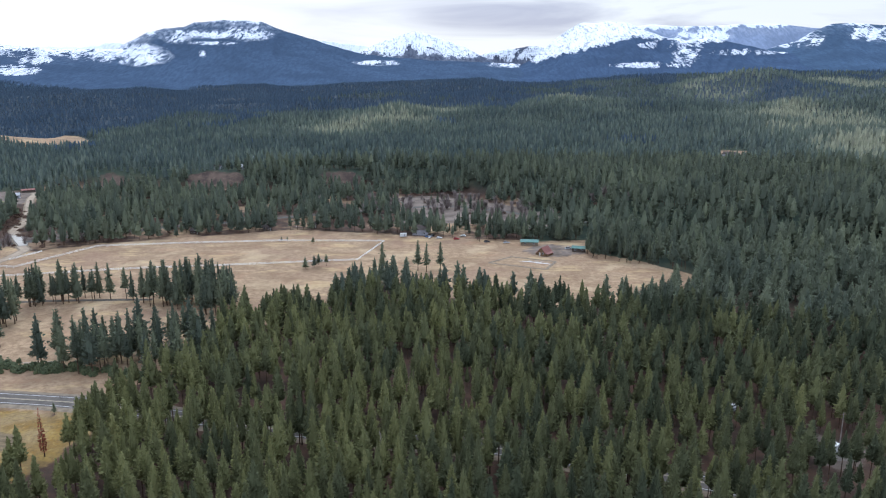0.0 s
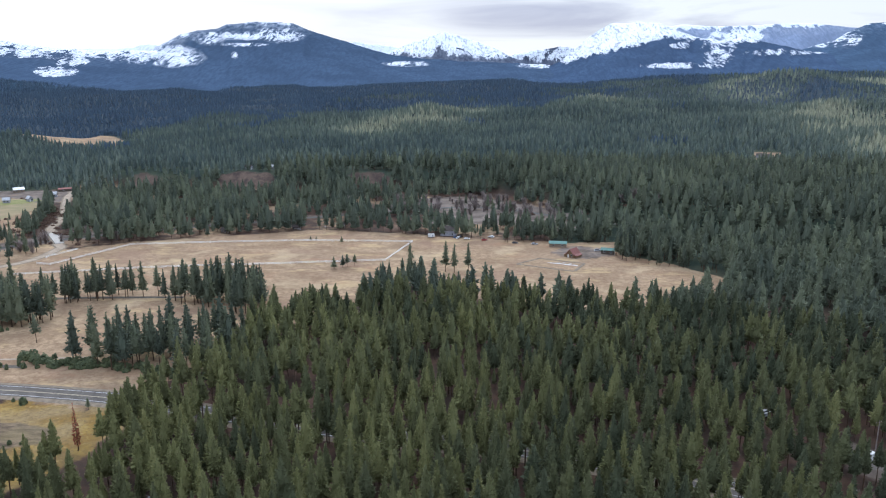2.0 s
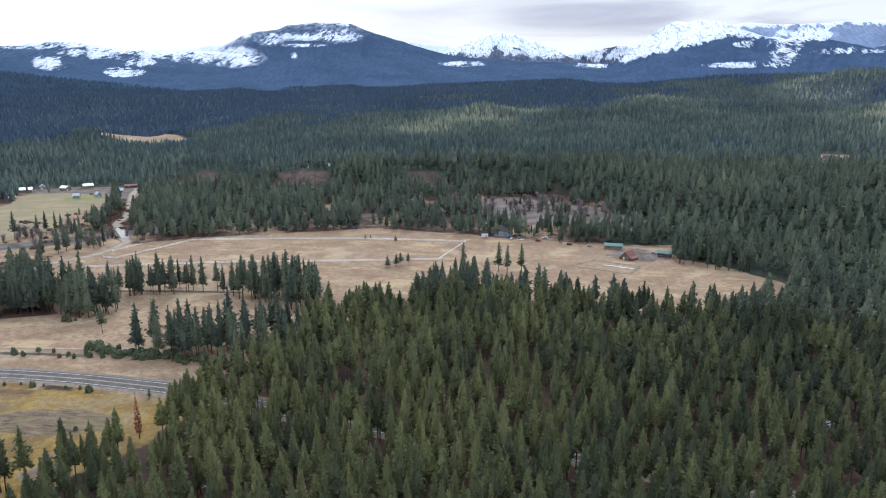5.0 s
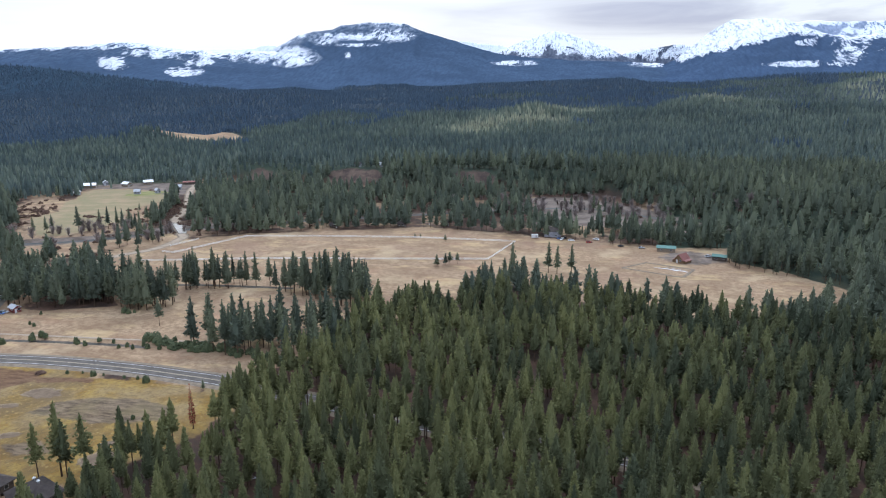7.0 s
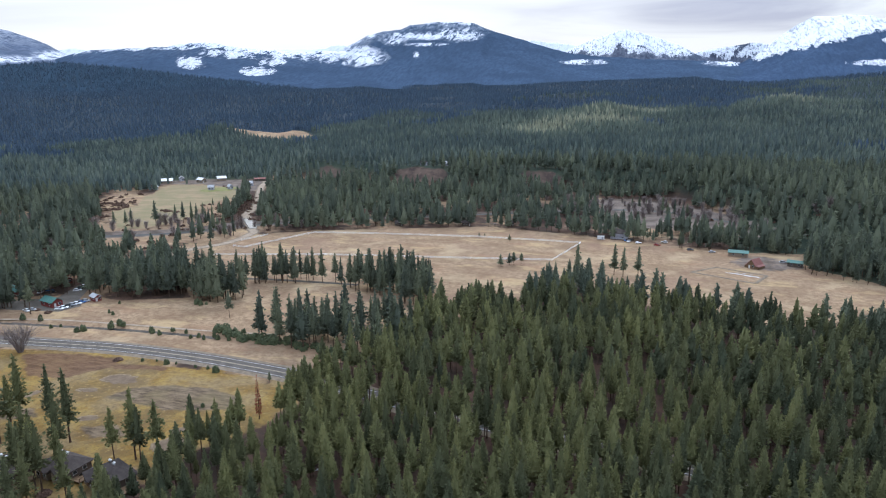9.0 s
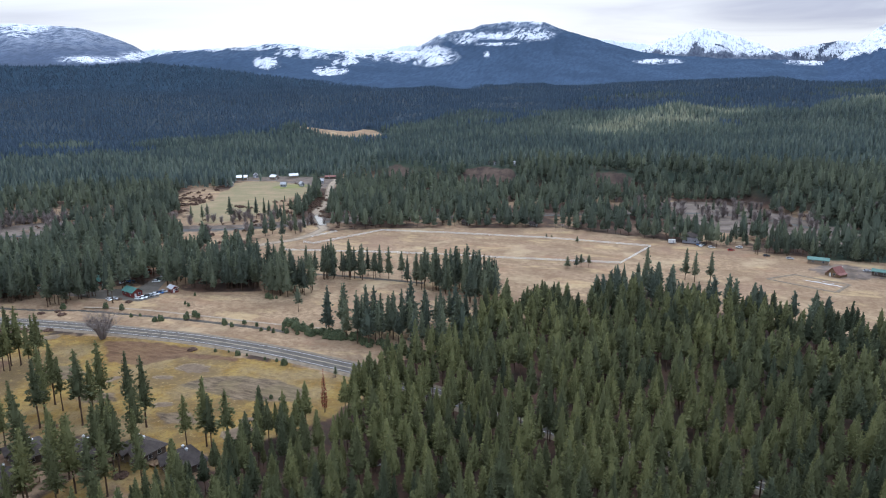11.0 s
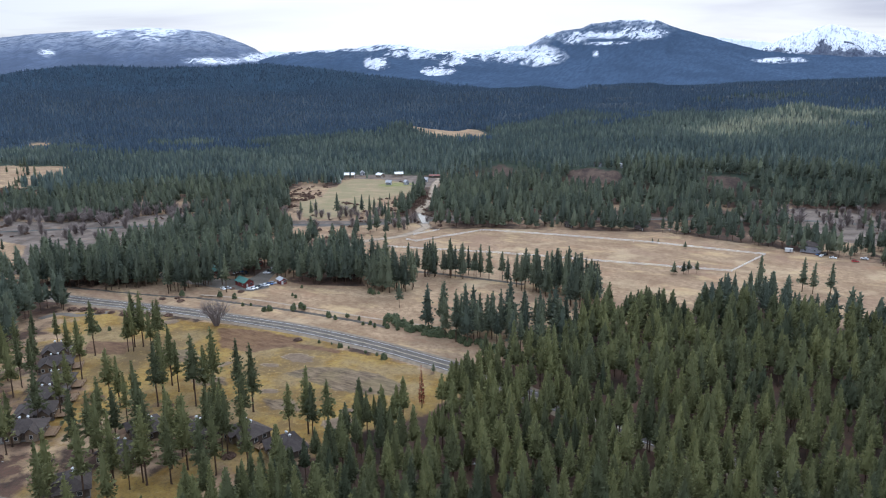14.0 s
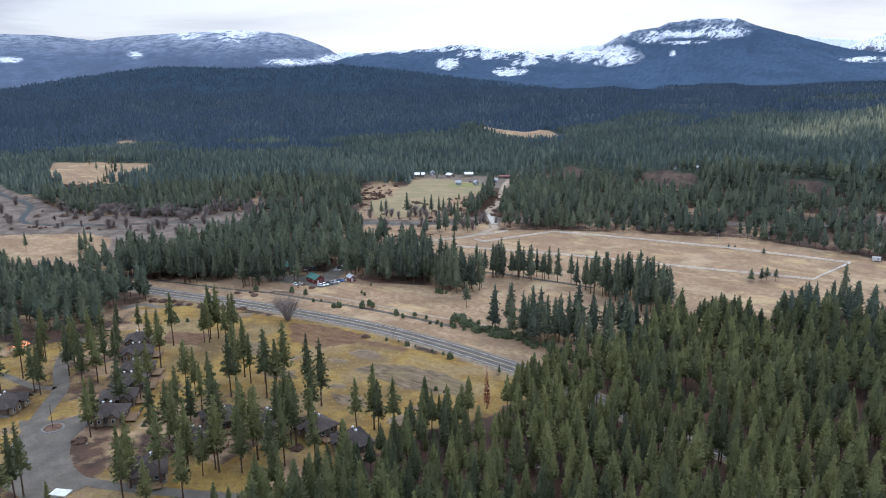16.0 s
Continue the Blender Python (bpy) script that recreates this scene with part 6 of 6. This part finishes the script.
shelter = thing("shelter", on(-333, 142, 30), "open shelter with a bright orange roof under pines", "shelter")
part("roof", gable(5, 7, 2.6, 0.9), "car_orange", shelter, "orange sheet roof")
for px in (-2.2, 2.2):
    for py in (-3, 3):
        part("post", box(0.15, 0.15, 2.6, at=(px, py, 1.3)), "wood", shelter)


# ---- vehicles ----
def car_at(m, colour, label, name="car", long_=4.5, group="parked cars"):
    ob = thing(name, m, label, "car", group)
    bm = prism([(-long_ / 2, 0.35), (long_ / 2, 0.35), (long_ / 2, 0.75), (long_ * 0.30, 0.95), (-long_ * 0.44, 0.98), (-long_ / 2, 0.8)], 1.78)
    bmesh.ops.bevel(bm, geom=list(bm.edges), offset=0.06, segments=1, affect="EDGES")
    part("body", bm, colour, ob)
    bm = prism([(-long_ * 0.42, 0.96), (long_ * 0.22, 0.96), (long_ * 0.08, 1.45), (-long_ * 0.33, 1.45)], 1.5)
    cab = part("glasshouse", bm, "glass", ob)
    part("top", box(long_ * 0.40, 1.46, 0.06, at=(-long_ * 0.12, 0, 1.47), bevel=0.02), colour, cab)
    for sx in (-1, 1):
        for sy in (-1, 1):
            bm = bmesh.new()
            bmesh.ops.create_cone(bm, cap_ends=True, segments=12, radius1=0.34, radius2=0.34, depth=0.24, matrix=Matrix.Translation((sx * long_ * 0.31, sy * 0.8, 0.34)) @ Matrix.Rotation(math.pi / 2, 4, "X"))
            wh = part("wheel", bm, "rubber", ob)
            bm = bmesh.new()
            bmesh.ops.create_cone(bm, cap_ends=True, segments=8, radius1=0.2, radius2=0.2, depth=0.27, matrix=Matrix.Translation((sx * long_ * 0.31, sy * 0.8, 0.34)) @ Matrix.Rotation(math.pi / 2, 4, "X"))
            part("rim", bm, "steel", wh)
    return ob


kinds = {c: car_at(on(x_, y_, 20), c, l) for c, x_, y_, l in (("car_white", -294.5, 294, "white car parked on the gravel lot"), ("car_silver", -307, 289, "silver car parked on the gravel lot"), ("car_dark", -312, 329, "dark car parked under the pines"), ("car_red", 6, 527, "red pickup parked at the meadow edge"), ("car_blue", -326, 320, "blue car parked under the pines"))}
for i in range(1, 7):
    copy_thing(kinds[("car_silver", "car_white", "car_dark", "car_silver", "car_white", "car_blue", "car_silver")[i]], on(-294.5 + 0.5 * i, 294 + 2.6 * i, 18 + rnd.uniform(-4, 4)))
for x_, y_, t_, c in ((-313, 333, 30, "car_white"), (-314, 337, 30, "car_silver"), (-316, 341, 32, "car_white"), (-311, 325, 30, "car_white"), (-328, 316, 100, "car_silver"), (-364, 291, 70, "car_white"), (-309, 287, 160, "car_white"), (-322, 318, 95, "car_dark"), (-12, 538, 60, "car_dark"), (-16, 537, 75, "car_blue"), (-14, 534, 80, "car_white"), (-7, 531, 5, "car_white"),
                      (11, 538, 160, "car_white"), (42, 515, 10, "car_silver"), (28, 518, 20, "car_dark"), (102, 243, 30, "car_silver"), (104, 246, 30, "car_white"), (70, 500, 80, "car_white"), (84, 497, 10, "car_silver"), (122, 236, 140, "car_white"), (-455, 206, 20, "car_white"), (-449, 208, 20, "car_silver"), (-228, 93, 80, "car_dark")):
    copy_thing(kinds[c], on(x_, y_, t_))


def trailer(m, l, label):
    ob = thing("trailer", m, label, "trailer", "trailers")
    part("body", box(l, 2.4, 2.4, at=(0, 0, 1.75), bevel=0.08), "white_paint", ob)
    part("hitch", box(1.2, 0.15, 0.12, at=(l / 2 + 0.55, 0, 0.6)), "steel", ob)
    for sy in (-1, 1):
        bm = bmesh.new()
        bmesh.ops.create_cone(bm, cap_ends=True, segments=12, radius1=0.35, radius2=0.35, depth=0.24, matrix=Matrix.Translation((0, sy * 1.05, 0.35)) @ Matrix.Rotation(math.pi / 2, 4, "X"))
        part("wheel", bm, "rubber", ob)
    part("door", box(0.9, 0.06, 1.9, at=(l * 0.2, -1.22, 1.6)), "grey_wall", ob)


trailer(on(-34, 536, 5), 5, "long white trailer parked beside the farmhouse")
trailer(on(124, 214, 40), 2.6, "small white box trailer on the gravel lot")
trailer(on(-520, 668, 30), 5, "white trailer beside the far field")

pole = thing("utility_pole", on(126.5, 215.5, 20), "tall wooden utility pole beside the gravel lot", "pole")
part("shaft", tube(0.2, 0.12, 13, 8), "twigs", pole)
part("crossarm", box(2.4, 0.12, 0.14, at=(0, 0.14, 12.2)), "wood", pole)
for px in (-1.0, 0.0, 1.0):
    part("insulator", tube(0.06, 0.04, 0.25, 6, at=(px, 0.14, 12.27)), "white_paint", pole)

island = thing("planter_island", on(-246, 112, 0), "round planter island with stones and a young tree", "planter")
part("kerb", tube(4.0, 3.7, 0.35, 16), "stone", island)
part("soil", tube(3.3, 3.0, 0.5, 14), "rust_brush", island)
part("stake", tube(0.16, 0.1, 9, 6), "bark", island)
pad = thing("signboard", on(-203, 92, 25), "flat white board lying by the gravel court", "board")
part("panel", box(5.5, 3.5, 0.3, at=(0, 0, 0.25)), "white_paint", pad)


# ---- fences and the bridge ----
POST = mesh_of("post", [(x_ * 0.08, y_ * 0.08, z_) for x_, y_, z_ in ((-1, -1, -0.1), (1, -1, -0.1), (1, 1, -0.1), (-1, 1, -0.1), (-1, -1, 1.45), (1, -1, 1.45), (1, 1, 1.45), (-1, 1, 1.45), (0, 0, 1.5), (0, 0, 1.5))],
               [(0, 1, 5), (0, 5, 4), (1, 2, 6), (1, 6, 5), (2, 3, 7), (2, 7, 6), (3, 0, 4), (3, 4, 7), (4, 5, 8), (5, 6, 8), (6, 7, 8), (7, 4, 8)], [MAT["fence_white"]])
RAIL = mesh_of("rail", [(x_, y_ * 0.045, z_ * 0.072) for x_ in (0, 1) for y_, z_ in ((-1, -1), (1, -1), (1, 1), (-1, 1))],
               [(0, 1, 2), (0, 2, 3), (4, 6, 5), (4, 7, 6), (0, 4, 5), (0, 5, 1), (1, 5, 6), (1, 6, 2), (2, 6, 7), (2, 7, 3), (3, 7, 4), (3, 4, 0)], [MAT["fence_white"]])


def fence(points, gap=6.0):
    ob = thing("fence", pose(points[0][0], points[0][1], 0), "white painted rail fence round the dry meadow", "fence", "meadow fences")
    o3 = Vector((points[0][0], points[0][1], 0))
    for a, b_ in zip(points[:-1], points[1:]):
        a, b_ = Vector((*a, 0)), Vector((*b_, 0))
        n = max(1, round((b_ - a).length / gap))
        turn = math.atan2(b_.y - a.y, b_.x - a.x)
        for i in range(n):
            q = a + (b_ - a) * (i / n) - o3
            o = new("post", POST)
            o.parent, o.location = ob, q
            for hgt in (0.5, 0.9, 1.3):
                o = new("rail", RAIL)
                o.parent = ob
                o.matrix_basis = Matrix.Translation((q.x, q.y, hgt)) @ Matrix.Rotation(turn, 4, "Z") @ Matrix.Diagonal(((b_ - a).length / n, 1, 1, 1))
    return ob


fence([(-286, 447), (-276, 445), (-250, 504), (-195, 513), (-124, 521), (-47, 520)])
fence([(-290, 464), (-281, 488)])
fence([(-47, 520), (-60, 464)])
fence([(-60, 464), (-143, 450), (-171, 446), (-207, 440), (-286, 420)], 8.0)

bridge = thing("bridge", pose(-318, 524, 0, 0, 0, math.degrees(math.atan2(36, -27))), "pale concrete farm bridge over the river", "bridge")
part("deck", box(44, 6.4, 0.6, at=(0, 0, 0.05)), "concrete", bridge)
for sy in (-1, 1):
    part("parapet", box(44, 0.25, 0.7, at=(0, sy * 3.05, 0.7)), "concrete", bridge)
for sx in (-1, 1):
    part("pier", box(1.0, 5.4, 2.6, at=(sx * 9, 0, -1.5)), "concrete", bridge)
